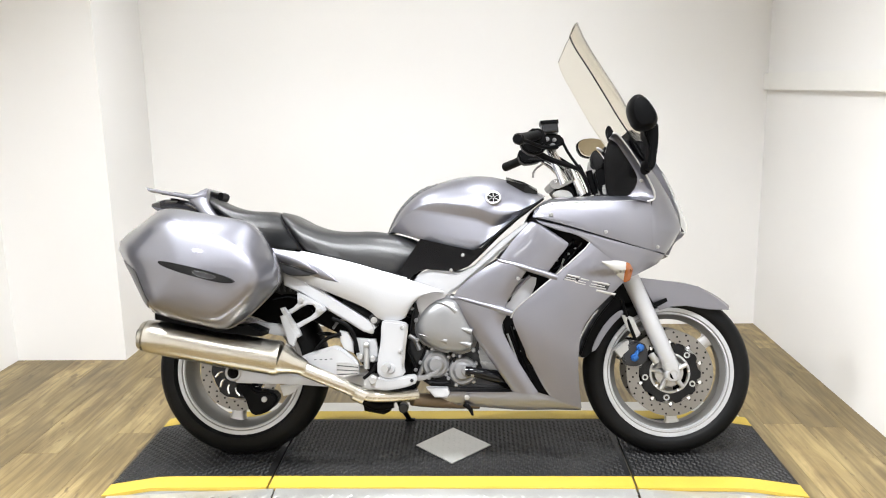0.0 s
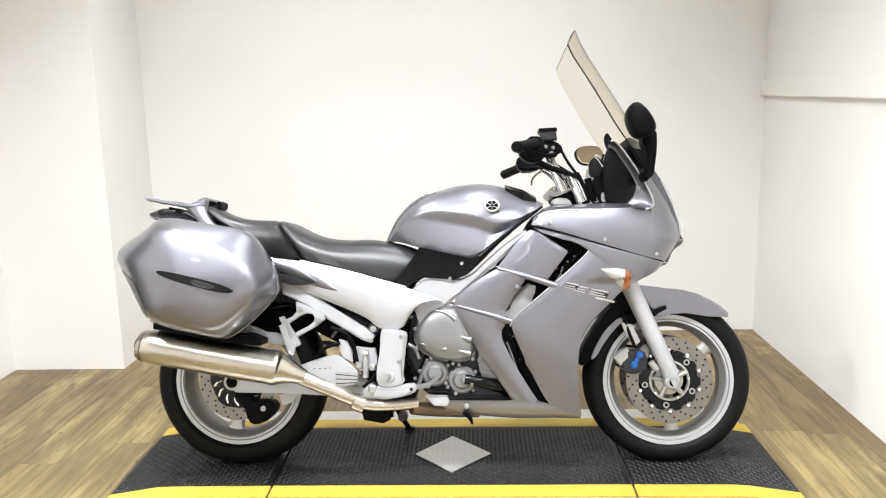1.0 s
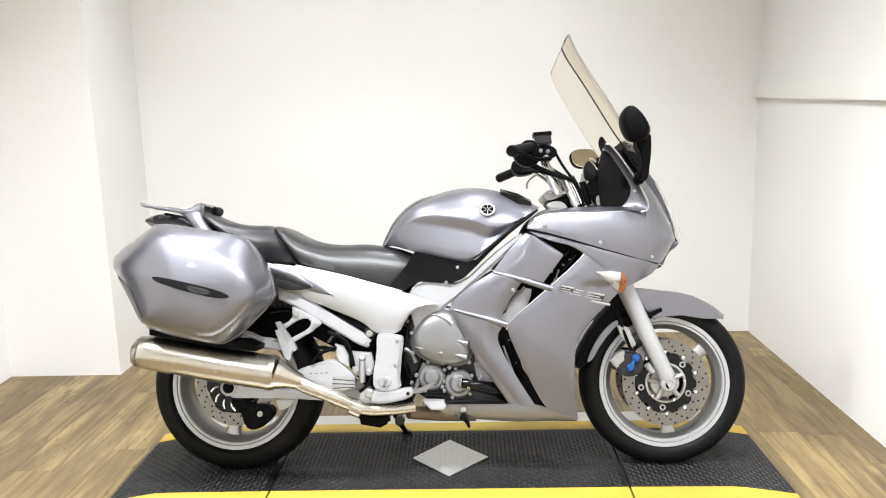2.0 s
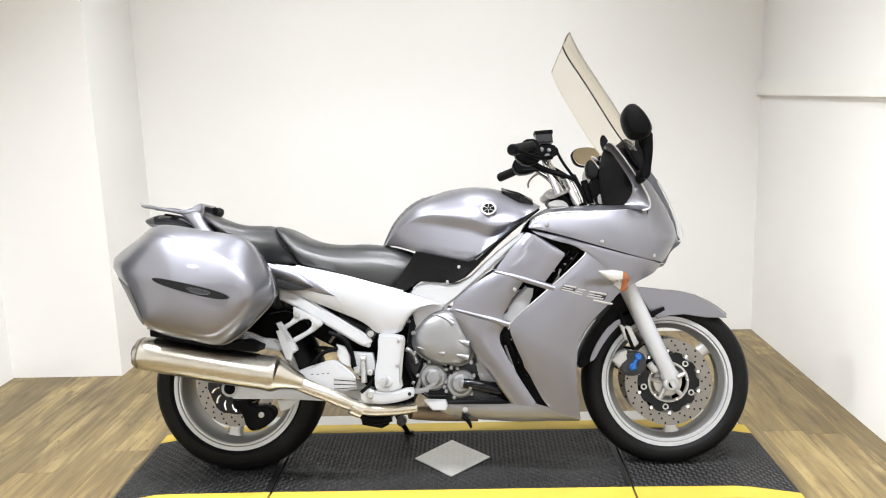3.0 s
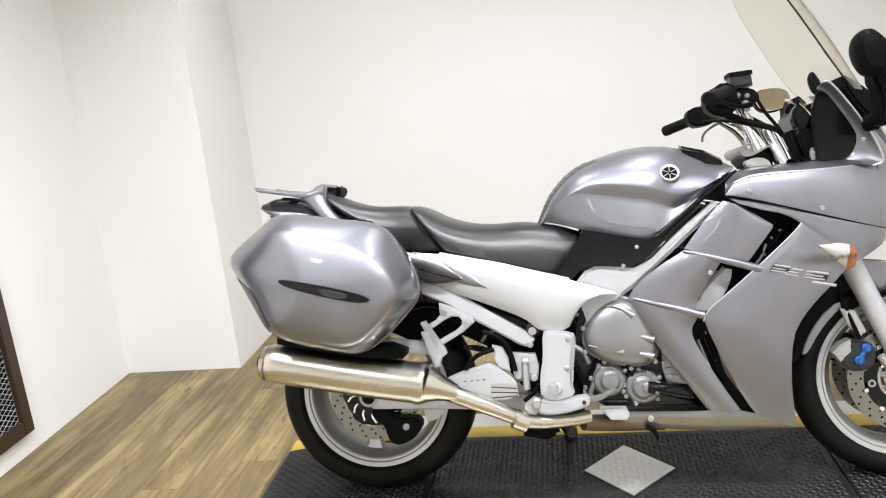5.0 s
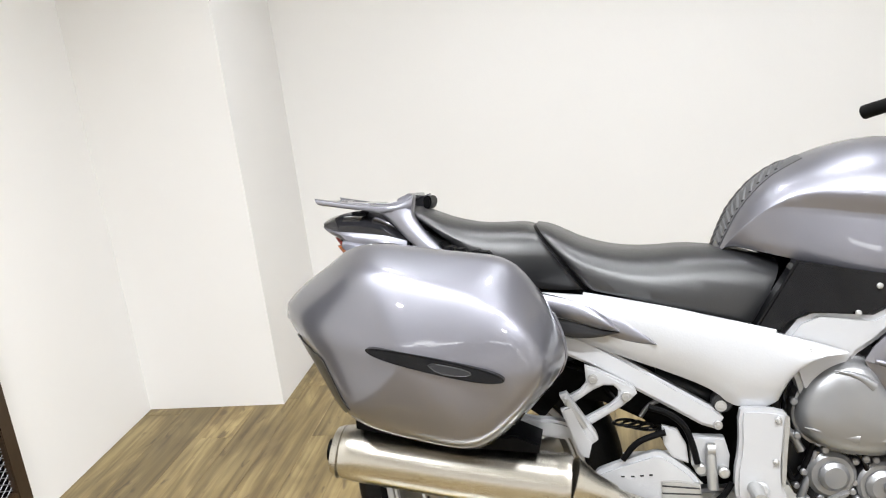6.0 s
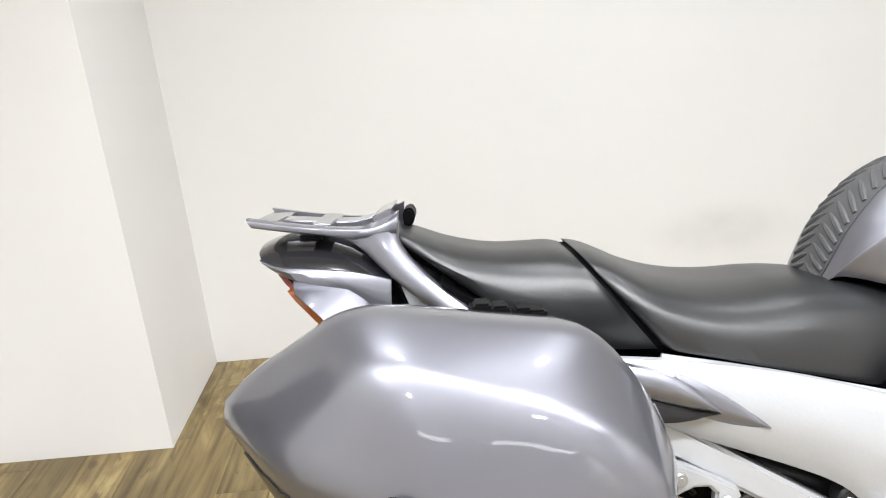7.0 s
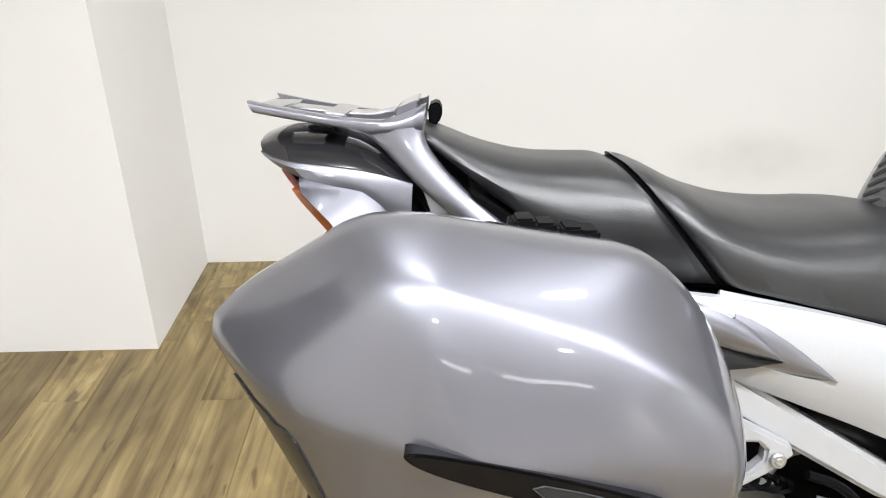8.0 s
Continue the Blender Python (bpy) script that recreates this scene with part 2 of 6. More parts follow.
def slab(outline, y0, y1, bevel=0.003, round_times=0):
    """A plate in the xz plane between y0 and y1."""
    pts = [Vector((p[0], 0, p[1])) for p in outline]
    if round_times:
        pts = chaikin(pts, round_times)
    bm = bmesh.new()
    f = bm.faces.new([bm.verts.new((p.x, y0, p.z)) for p in pts])
    ex = bmesh.ops.extrude_face_region(bm, geom=[f])
    bmesh.ops.translate(bm, vec=(0, y1 - y0, 0), verts=[v for v in ex["geom"] if isinstance(v, bmesh.types.BMVert)])
    if bevel:
        rim = [e for e in bm.edges if abs(e.verts[0].co.y - e.verts[1].co.y) < 1e-6]
        bmesh.ops.bevel(bm, geom=rim, offset=bevel, segments=2, affect="EDGES", clamp_overlap=True)
    return bm


def box(x0, x1, y0, y1, z0, z1, bevel=0.0, seg=2):
    bm = bmesh.new()
    bmesh.ops.create_cube(bm, size=1)
    for v in bm.verts:
        v.co = Vector(((x0 + x1) / 2 + v.co.x * (x1 - x0), (y0 + y1) / 2 + v.co.y * (y1 - y0), (z0 + z1) / 2 + v.co.z * (z1 - z0)))
    if bevel:
        bmesh.ops.bevel(bm, geom=bm.edges[:], offset=bevel, segments=seg, affect="EDGES", clamp_overlap=True)
    return bm


# <surf>
def lerp_table(x, tab):
    if x <= tab[0][0]:
        return tab[0][1]
    for (a, va), (b, vb) in zip(tab, tab[1:]):
        if x <= b:
            f = (x - a) / (b - a)
            return va + (vb - va) * f
    return tab[-1][1]


NOSE = [(0.15, 1.32), (0.45, 1.30), (0.68, 1.50), (0.74, 1.545), (0.80, 1.585), (0.84, 1.58), (0.92, 1.545), (1.0, 1.50), (1.1, 1.42)]


def side_w(x, z):
    """Half width of the fairing at a height and a place along the machine."""
    k = lerp_smooth(z, [(0.1, 0.68), (0.25, 0.84), (0.4, 0.95), (0.6, 1.01), (0.75, 1.015), (0.85, 0.985), (0.95, 0.86), (1.1, 0.62)])
    b = lerp_smooth(x, [(0.7, 0.192), (0.8, 0.208), (0.92, 0.228), (1.05, 0.240), (1.2, 0.236), (1.3, 0.232)])
    xn = lerp_table(z, NOSE)
    if z > 0.66 and x > 1.12:
        f = min(1.0, (x - 1.12) / max(0.05, xn - 1.12))
        b *= max(0.0, 1 - f ** 3.2) ** 0.5
    elif x > 1.15:
        b *= max(0.3, 1 - 1.9 * (x - 1.15) ** 1.5)
    return b * k


def strip(a, b, nu=28, nv=10, off=0.0, thick=0.006, bow=0.0, smooth=1, surf=side_w):
    """A panel of the fairing between two lines in the side view, laid on the fairing's surface."""
    a = resample(chaikin([(*p, 0) for p in a], smooth, False), nu)
    b = resample(chaikin([(*p, 0) for p in b], smooth, False), nu)
    outer, inner = [], []
    for p, q in zip(a, b):
        ro, ri = [], []
        for j in range(nv):
            v = p.lerp(q, j / (nv - 1))
            y = -surf(v.x, v.y) - off - bow * math.sin(math.pi * j / (nv - 1))
            edge = 0.0025 if j in (0, nv - 1) else 0.0
            ro.append(Vector((v.x, min(y + edge, 0.0), v.y)))
            ri.append(Vector((v.x, min(y + thick, 0.0), v.y)))
        outer.append(ro)
        inner.append(ri)
    return loft([o + i[::-1] for o, i in zip(outer, inner)])


def lerp_smooth(x, tab):
    """Catmull-Rom through the table, limited so that it does not swing."""
    n = len(tab)
    if x <= tab[0][0]:
        return tab[0][1]
    if x >= tab[-1][0]:
        return tab[-1][1]
    for i in range(n - 1):
        if tab[i][0] <= x <= tab[i + 1][0]:
            break
    (x0, y0), (x1, y1) = tab[i], tab[i + 1]
    d = (y1 - y0) / (x1 - x0)
    m0 = d if i == 0 else 0.5 * (d + (y0 - tab[i - 1][1]) / (x0 - tab[i - 1][0]))
    m1 = d if i == n - 2 else 0.5 * (d + (tab[i + 2][1] - y1) / (tab[i + 2][0] - x1))
    h = x1 - x0
    t = (x - x0) / h
    return (2 * t**3 - 3 * t**2 + 1) * y0 + (t**3 - 2 * t**2 + t) * h * m0 + (-2 * t**3 + 3 * t**2) * y1 + (t**3 - t**2) * h * m1


# ---- room ----
LX, RX, BY, FY = -1.507, 2.405, 1.648, -6.0


def wall(name, dims, mat=M_WALL):
    return tagged(link(name, box(*dims), mat), "smooth off-white painted wall", "wall", kind="structure")


wall("wall_back", (LX - 0.12, RX + 0.12, BY, BY + 0.12, FLOOR - 0.1, CEIL), M_WALL_BACK)
wall("wall_left", (LX - 0.12, LX, FY, BY, FLOOR - 0.1, CEIL))
wall("wall_right", (RX, RX + 0.12, FY, BY, FLOOR - 0.1, CEIL))
wall("wall_front", (LX - 0.12, RX + 0.12, FY - 0.12, FY, FLOOR - 0.1, CEIL), M_FRONT)
tagged(link("pillar", box(LX, -0.941, 1.086, BY, FLOOR - 0.1, CEIL), M_WALL), "boxed-out corner of the off-white painted wall", "wall", kind="structure")
tagged(link("ceiling", box(LX - 0.12, RX + 0.12, FY - 0.12, BY + 0.12, CEIL, CEIL + 0.1), M_CEIL), "plain unseen ceiling, kept grey to darken reflections", "ceiling", kind="structure")
tagged(link("trim", box(RX - 0.022, RX, FY, BY, 1.256, 1.342, 0.003), M_TRIM), "white painted wooden rail along the wall", "trim", kind="structure")
floor = tagged(link("floor", box(LX - 0.12, RX + 0.12, FY - 0.12, BY + 0.12, FLOOR - 0.1, FLOOR - 0.006), M_GAP), "floor of light oak-coloured planks", "floor", kind="structure")


def ceiling_light(x, y, power):
    ob = new("ceiling_light")
    ob.location = (x, y, CEIL)
    tagged(ob, "flat rectangular ceiling light with a frosted diffuser", "ceiling light", group="ceiling lights")
    part("frame", merge(box(-0.62, 0.62, -0.17, -0.15, -0.06, 0, 0.003), box(-0.62, 0.62, 0.15, 0.17, -0.06, 0, 0.003), box(-0.62, -0.60, -0.15, 0.15, -0.06, 0, 0.003), box(0.60, 0.62, -0.15, 0.15, -0.06, 0, 0.003)), M_TRIM, ob)
    part("diffuser", box(-0.60, 0.60, -0.15, 0.15, -0.045, -0.04), M_LAMP, ob)
    la = bpy.data.lights.new("lamp", "AREA")
    la.shape, la.size, la.size_y, la.energy, la.color = "RECTANGLE", 1.15, 0.28, power, (0.92, 0.945, 0.975)
    la.spread = radians(128)
    lo = new("lamp", la)
    lo.parent = ob
    lo.location = (0, 0, -0.062)
    return ob


def downlight(x, y, power):
    ob = new("downlight")
    ob.location = (x, y, CEIL)
    tagged(ob, "small round white ceiling downlight with a frosted lens", "ceiling light", group="ceiling downlights")
    part("ring", lathe([(0.085, -0.012), (0.105, -0.010), (0.112, 0.0), (0.085, 0.0)], (0, 0, 0), 32, "z"), M_TRIM, ob)
    part("lens", lathe([(1e-6, -0.006), (0.084, -0.006), (0.084, -0.002), (1e-6, -0.002)], (0, 0, 0), 32, "z"), M_LAMP, ob, "glowing frosted lens")
    la = bpy.data.lights.new("lamp", "AREA")
    la.shape, la.size, la.energy, la.color = "DISK", 0.16, power, (0.92, 0.945, 0.975)
    la.spread = radians(132)
    lo = new("lamp", la)
    lo.parent = ob
    lo.location = (0, 0, -0.016)
    return ob


for lx, ly in PANELS:
    ceiling_light(lx, ly, 62)
for lx, ly, pw in SPOTS:
    downlight(lx, ly, pw)

# ---- display platform ----
plat = new("display_platform")
plat.location = (0, 0, 0)
tagged(plat, "low display platform with black rubber mats, yellow edges and metal flaps", "platform")
PX = [(-0.43, -0.032), (-0.25, -0.002), (0.142, 0.0), (1.374, 0.0), (1.74, -0.002), (1.935, -0.032)]


def deck_z(x):
    return lerp_table(x, PX)


def deck(x0, x1, y0, y1, lift, depth, n=8):
    """A sheet that follows the deck's ramps at both ends."""
    rings = []
    for k in range(n + 1):
        x = x0 + (x1 - x0) * k / n
        z = deck_z(x) + lift
        rings.append([(x, y0, z), (x, y1, z), (x, y1, z - depth), (x, y0, z - depth)])
    return loft(rings)


for a, b in ((-0.43, 0.138), (0.146, 1.370), (1.378, 1.935)):
    mat = part("mat", deck(a, b, -0.228, 0.255, 0, 0.012, 10), M_MAT, plat)
    part("edge_stripe", deck(a, b, -0.308, -0.2285, 0.001, 0.012, 10), M_YELLOW, plat, "yellow edge stripe")
    part("edge_stripe", deck(a, b, 0.2555, 0.335, 0.001, 0.012, 10), M_YELLOW, plat, "yellow edge stripe")
    part("deck_plate", deck(a, b, -0.308, 0.335, -0.0125, 0.012, 10), M_PLATE, plat)


def flap(x0, x1, y0, y1):
    z0 = max(deck_z(x0), deck_z(x1)) - 0.002
    s = FLOOR + 0.004
    return loft([[(x0, y0, deck_z(x0) - 0.003), (x1, y0, deck_z(x1) - 0.003), (x1, y0, deck_z(x1) - 0.008), (x0, y0, deck_z(x0) - 0.008)],
                 [(x0, y1, s), (x1, y1, s), (x1, y1, s - 0.004), (x0, y1, s - 0.004)]])


for a, b in ((-0.41, 0.165), (0.171, 1.370), (1.378, 1.915)):
    part("metal_flap", flap(a, b, -0.3095, -0.52), M_PLATE, plat, "bare metal tread-plate flap")
    part("metal_flap", flap(a, b, 0.3365, 0.50), M_PLATE, plat, "bare metal tread-plate flap")
dia = part("diamond_plate", loft([[(0.621, 0.007, 0.002), (0.759, -0.141, 0.002), (0.899, 0.008, 0.002), (0.755, 0.161, 0.002)],
                                  [(0.621, 0.007, 0.005), (0.759, -0.141, 0.005), (0.899, 0.008, 0.005), (0.755, 0.161, 0.005)]]), M_PLATE, plat, "square metal tread plate set diagonally")


def tread(name, spans, pitch, length, width, height, mat, parent, zf, inside=None, label=""):
    """Raised lens-shaped bars in a herringbone, joined into one sheet."""
    verts, faces = [], []
    rr = random.Random(7)
    for x0, x1, y0, y1 in spans:
        for i in range(int((x1 - x0) / pitch)):
            for j in range(int((y1 - y0) / pitch)):
                cx, cy = x0 + (i + 0.5) * pitch, y0 + (j + 0.5) * pitch
                if inside and not inside(cx, cy):
                    continue
                a = radians(45 if (i + j) % 2 else -45)
                ca, sa = math.cos(a), math.sin(a)
                k = len(verts)
                for u, v, h in ((-1, 0, 0), (-0.4, -1, 0), (0.4, -1, 0), (1, 0, 0), (0.4, 1, 0), (-0.4, 1, 0), (-0.5, 0, 1), (0.5, 0, 1)):
                    dx, dy = u * length / 2, v * width / 2
                    x, y = cx + dx * ca - dy * sa, cy + dx * sa + dy * ca
                    verts.append((x, y, zf(x, y) + h * height - 0.0002))
                faces += [(k, k + 1, k + 6), (k + 1, k + 2, k + 7, k + 6), (k + 2, k + 3, k + 7), (k + 3, k + 4, k + 7), (k + 4, k + 5, k + 6, k + 7), (k + 5, k, k + 6)]
    me = bpy.data.meshes.new(name)
    me.from_pydata(verts, [], faces)
    me.materials.append(mat)
    ob = new(name, me)
    ob.parent = parent
    return tagged(ob, label, kind="stuff")


tread("mat_tread", [(-0.425, 0.134, -0.224, 0.251), (0.15, 1.366, -0.224, 0.251), (1.382, 1.93, -0.224, 0.251)], 0.0165, 0.019, 0.0065, 0.003, M_TREAD, plat, lambda x, y: deck_z(x))
tread("plate_tread", [(0.63, 0.89, -0.13, 0.15)], 0.0205, 0.02, 0.006, 0.0012, M_PLATE, dia, lambda x, y: 0.005, lambda x, y: abs(x - 0.759) / 0.128 + abs(y - 0.009) / 0.138 < 1)
tread("flap_tread", [(-0.41, 0.165, -0.515, -0.312), (0.171, 1.37, -0.515, -0.312), (1.378, 1.915, -0.515, -0.312)], 0.03, 0.03, 0.008, 0.0015, M_PLATE, plat, lambda x, y: deck_z(x) - 0.003 + (FLOOR + 0.007 - deck_z(x)) * (-0.3095 - y) / 0.21)

# ---- motorcycle ----
bike = new("motorcycle")
LEAN = 12.0
SINK = 0.0134
bike.location = (-0.0084, -0.0279, -SINK)
bike.scale = (1.01, 1.01, 1.01)
bike.rotation_euler = (radians(-LEAN), 0, 0)
tagged(bike, "silver-grey sport touring motorcycle with side case standing on the platform", "motorcycle")
FC, RC = (1.527, 0.300), (0.004, 0.315)


def wheel(name, c, r, w, rim_r, rim_w):
    hw = w / 2
    prof = []
    for k in range(13):
        a = math.pi * k / 12
        prof.append((r - hw * 0.78 * (1 - math.sin(a) ** 0.75), -hw * math.cos(a)))
    prof = [(rim_r + 0.004, -rim_w / 2 + 0.006)] + [(rim_r + 0.015, -hw * 0.93)] + prof[0:] + [(rim_r + 0.015, hw * 0.93), (rim_r + 0.004, rim_w / 2 - 0.006)]
    h = rim_w / 2
    rim = lathe([(rim_r + 0.006, -h), (rim_r + 0.006, -h + 0.008), (rim_r - 0.006, -h + 0.014), (rim_r - 0.026, -h * 0.45), (rim_r - 0.028, h * 0.45), (rim_r - 0.006, h - 0.014), (rim_r + 0.006, h - 0.008), (rim_r + 0.006, h),
                 (rim_r - 0.008, h), (rim_r - 0.022, h - 0.016), (rim_r - 0.036, h * 0.45), (rim_r - 0.036, -h * 0.45), (rim_r - 0.022, -h + 0.016), (rim_r - 0.008, -h)], (c[0], 0, c[1]), 96)
    wh = part(name, rim, M_BARREL, bike, "silver painted cast wheel")
    for sg in (-1, 1):
        part("rim_lip", lathe([(rim_r - 0.019, sg * (h - 0.010)), (rim_r - 0.016, sg * (h - 0.002)), (rim_r - 0.008, sg * (h - 0.003)), (rim_r - 0.006, sg * (h + 0.001)), (rim_r + 0.0065, sg * (h + 0.001)), (rim_r + 0.0075, sg * (h - 0.004)), (rim_r + 0.0065, sg * (h - 0.009)), (rim_r - 0.014, sg * (h - 0.016))], (c[0], 0, c[1]), 96), M_ALU, wh, "bright rim edge")
    tyre = lathe(prof, (c[0], 0, c[1]), 120)
    for v in tyre.verts:  # the tread lies flat where it carries the weight
        v.co.z = max(v.co.z, ((SINK + 0.001) / 1.01 + math.sin(radians(LEAN)) * v.co.y) / math.cos(radians(LEAN)))
    part("tyre", tyre, M_RUBBER, wh, "black rubber tyre")
    part("hub", lathe([(0.02, -0.062), (0.05, -0.058), (0.052, -0.05), (0.04, -0.02), (0.04, 0.02), (0.052, 0.05), (0.05, 0.058), (0.02, 0.062)], (c[0], 0, c[1]), 40), M_RIM, wh)
    return wh


fw = wheel("front_wheel", FC, 0.295, 0.122, 0.222, 0.10)
rw = wheel("rear_wheel", RC, 0.310, 0.182, 0.222, 0.15)


def pair_body(tops, bottoms, widths, profile, n=44, smooth=1, crown=0.0):
    """A symmetric body: each section runs from a point of the top line to one of the bottom line."""
    def dense(l):
        l = [Vector((*p, 0)[:3]) for p in l]
        return chaikin(l, smooth, False)
    ta, ba = dense(tops), dense(bottoms)
    k = len(ta) - 1

    def at(l, f):
        f *= len(l) - 1
        i = min(int(f), len(l) - 2)
        return l[i].lerp(l[i + 1], f - i)
    rings = []
    for m in range(n):
        f = m / (n - 1)
        t, b = at(ta, f), at(ba, f)
        w = lerp_smooth(f, widths)
        right = []
        for u, h in (profile(f) if callable(profile) else profile):
            p = t.lerp(b, 1 - h)
            right.append(Vector((p.x, -w * u, p.y)))
        left = [Vector((p.x, -p.y, p.z)) for p in right[::-1] if abs(p.y) > 1e-6]
        rings.append(right + left)
    return loft(rings)


def both(name, make, mat, label=""):
    """The same part on either side of the machine."""
    return [part(name, make(), mat, bike, label), part(name, mirror_y(make()), mat, bike, label)]


def at_y(pts, y):
    return [(p[0], y, p[1]) for p in pts]


def bolt(p, y, parent, r=0.007, mat=None):
    return part("bolt", merge(drum(p, r, y, y - 0.006, 0.0015, 14), drum(p, r * 0.5, y - 0.005, y - 0.0075, 0.0008, 6)), mat or M_CAST, parent)


# tank
TANK_T = [(0.532, 0.791), (0.553, 0.843), (0.579, 0.893), (0.635, 0.950), (0.704, 0.980), (0.773, 1.001), (0.850, 1.011), (0.932, 1.004), (1.015, 0.974), (1.076, 0.949), (1.104, 0.931)]
TANK_B = [(0.553, 0.806), (0.583, 0.800), (0.618, 0.790), (0.665, 0.775), (0.716, 0.761), (0.771, 0.746), (0.822, 0.734), (0.861, 0.741), (0.920, 0.795), (0.995, 0.853), (1.087, 0.916)]
TANK_W = [(0, 0.075), (0.15, 0.105), (0.35, 0.142), (0.6, 0.17), (0.8, 0.155), (1, 0.11)]
TANK_DOME = [(0, 1), (0.15, 0.99), (0.3, 0.962), (0.45, 0.92), (0.6, 0.865), (0.75, 0.79), (0.84, 0.72), (0.90, 0.65), (0.938, 0.60)]


def tank_profile(f):
    """Section of the tank: a dome, a groove that opens from a point towards the front, and a flat flank."""
    top = lerp_smooth(f, [(0, 0.62), (0.28, 0.66), (0.38, 0.67), (0.5, 0.606), (0.65, 0.53), (0.8, 0.36), (1, 0.2)])
    low = min(top - 0.03, lerp_smooth(f, [(0, 0.60), (0.28, 0.63), (0.38, 0.53), (0.5, 0.453), (0.66, 0.375), (0.8, 0.15), (1, 0.08)]))
    d, g = lerp_smooth(f, [(0, 0.0), (0.27, 0.0), (0.4, 0.05), (1, 0.06)]), top - low
    dome = [(u, top + (1 - top) * (h - 0.6) / 0.4) for u, h in TANK_DOME]
    fold = [(0.942 - 0.08 * d, top - 0.12 * g), (0.942 - 0.5 * d, top - 0.5 * g), (0.942 - 0.92 * d, low + 0.1 * g), (0.942 - d, low)]
    flank = [(0.942 - d + q * (0.016 + d), low * h) for q, h in ((0.12, 0.9), (0.45, 0.66), (0.8, 0.38), (1.0, 0.14))]
    return dome + fold + flank + [(0.93, 0.01), (0.88, 0.0), (0.45, 0.04), (0, 0.04)]


def tilt_badge(bm):
    """Leans a flat badge back on to the tank's shoulder."""
    c = Vector((BADGE[0], 0, BADGE[1]))
    turn = Matrix.Translation(Vector((c.x, -0.1375, c.z))) @ Matrix.Rotation(radians(-32), 4, "X") @ Matrix.Translation(-c)
    bmesh.ops.transform(bm, matrix=turn, verts=bm.verts[:])
    return bm


tank = part("fuel_tank", pair_body(TANK_T, TANK_B, TANK_W, tank_profile, 72), M_BODY, bike)
BADGE = (0.913, 0.919)
badge = part("badge", tilt_badge(merge(lathe([(0.021, 0), (0.021, -0.004), (0.0265, -0.005), (0.0275, -0.003), (0.0275, 0.012)], (BADGE[0], 0, BADGE[1]), 32), drum(BADGE, 0.0215, 0.012, -0.0015, 0.0005, 28))), M_RIM, tank, "round silver badge")
part("badge_field", tilt_badge(drum(BADGE, 0.0222, 0.002, -0.0032, 0.0005, 28)), M_BLACK, badge)
for k in range(6):
    a = math.tau * (k / 6 + 0.25)
    part("bar", tilt_badge(tube([(BADGE[0] + 0.004 * math.cos(a), -0.0033, BADGE[1] + 0.004 * math.sin(a)), (BADGE[0] + 0.020 * math.cos(a), -0.0033, BADGE[1] + 0.020 * math.sin(a))], 0.0011, 8)), M_RIM, badge)
CAPP = [(0.963, 0.990), (1.025, 0.972), (1.072, 0.947)]
part("filler_panel", loft([[Vector((p[0], w * u, p[1] + 0.010 - 0.012 * u * u + lift)) for u, lift in ((-1, 0), (-0.6, 0.003), (0, 0.004), (0.6, 0.003), (1, 0), (1, -0.03), (-1, -0.03))] for p, w in zip(CAPP, (0.05, 0.075, 0.06))]), M_GLOSS, tank, "dark trim round the filler")
TTA = chaikin([(*p, 0) for p in TANK_T], 1, False)
TBA = chaikin([(*p, 0) for p in TANK_B], 1, False)


def skin(f, u, lift):
    """A point over the tank's skin: f along its length, u across from -1 to 1."""
    g = f * (len(TTA) - 1)
    i = min(int(g), len(TTA) - 2)
    t, b = TTA[i].lerp(TTA[i + 1], g - i), TBA[i].lerp(TBA[i + 1], g - i)
    p = t.lerp(b, 1 - lerp_table(abs(u), tank_profile(f)[:9]))
    out = Vector((p.x, -u * lerp_smooth(f, TANK_W), p.y))
    c = t.lerp(b, 0.7)
    return out + (out - Vector((c.x + 0.08, 0, c.y))).normalized() * lift


def tank_pad():
    rows = []
    for k in range(31):
        f = 0.02 + 0.40 * k / 30
        w = 0.66 - 0.34 * (k / 30) ** 1.6
        us = [w * (j / 8 - 1) for j in range(17)]
        rows.append([skin(f, u, 0.0015) for u in us] + [skin(f, u, -0.008) for u in us[::-1]])
    pad = part("tank_pad", loft(rows), M_PAD, tank, "ribbed grey rubber pad")
    for k in range(12):
        f = 0.03 + k * 0.029
        w = 0.60 - 0.34 * (k / 13) ** 1.6
        for sd in (1, -1):
            part("rib", tube([skin(f + 0.035, 0.05 * sd, 0.0), skin(f + 0.02, w * 0.5 * sd, 0.0), skin(f, w * sd, 0.0)], [0.003, 0.0065, 0.0045], 8, 1), M_PAD, pad)


tank_pad()

# seats
SEAT_T = [(0.159, 0.884), (0.183, 0.879), (0.212, 0.865), (0.258, 0.839), (0.328, 0.817), (0.402, 0.810), (0.475, 0.813), (0.538, 0.805), (0.596, 0.793), (0.654, 0.771)]
SEAT_B = [(0.257, 0.751), (0.263, 0.747), (0.281, 0.741), (0.322, 0.731), (0.375, 0.716), (0.430, 0.700), (0.483, 0.684), (0.528, 0.669), (0.560, 0.659), (0.582, 0.655)]
SEAT_PROFILE = [(0, 0.985), (0.25, 0.99), (0.4, 0.98), (0.55, 0.945), (0.68, 0.89), (0.78, 0.82), (0.86, 0.72), (0.905, 0.625), (0.925, 0.58), (0.935, 0.55), (0.955, 0.5), (0.98, 0.3), (1.0, 0.06), (0.985, 0.0), (0.9, -0.01), (0, 0.0)]
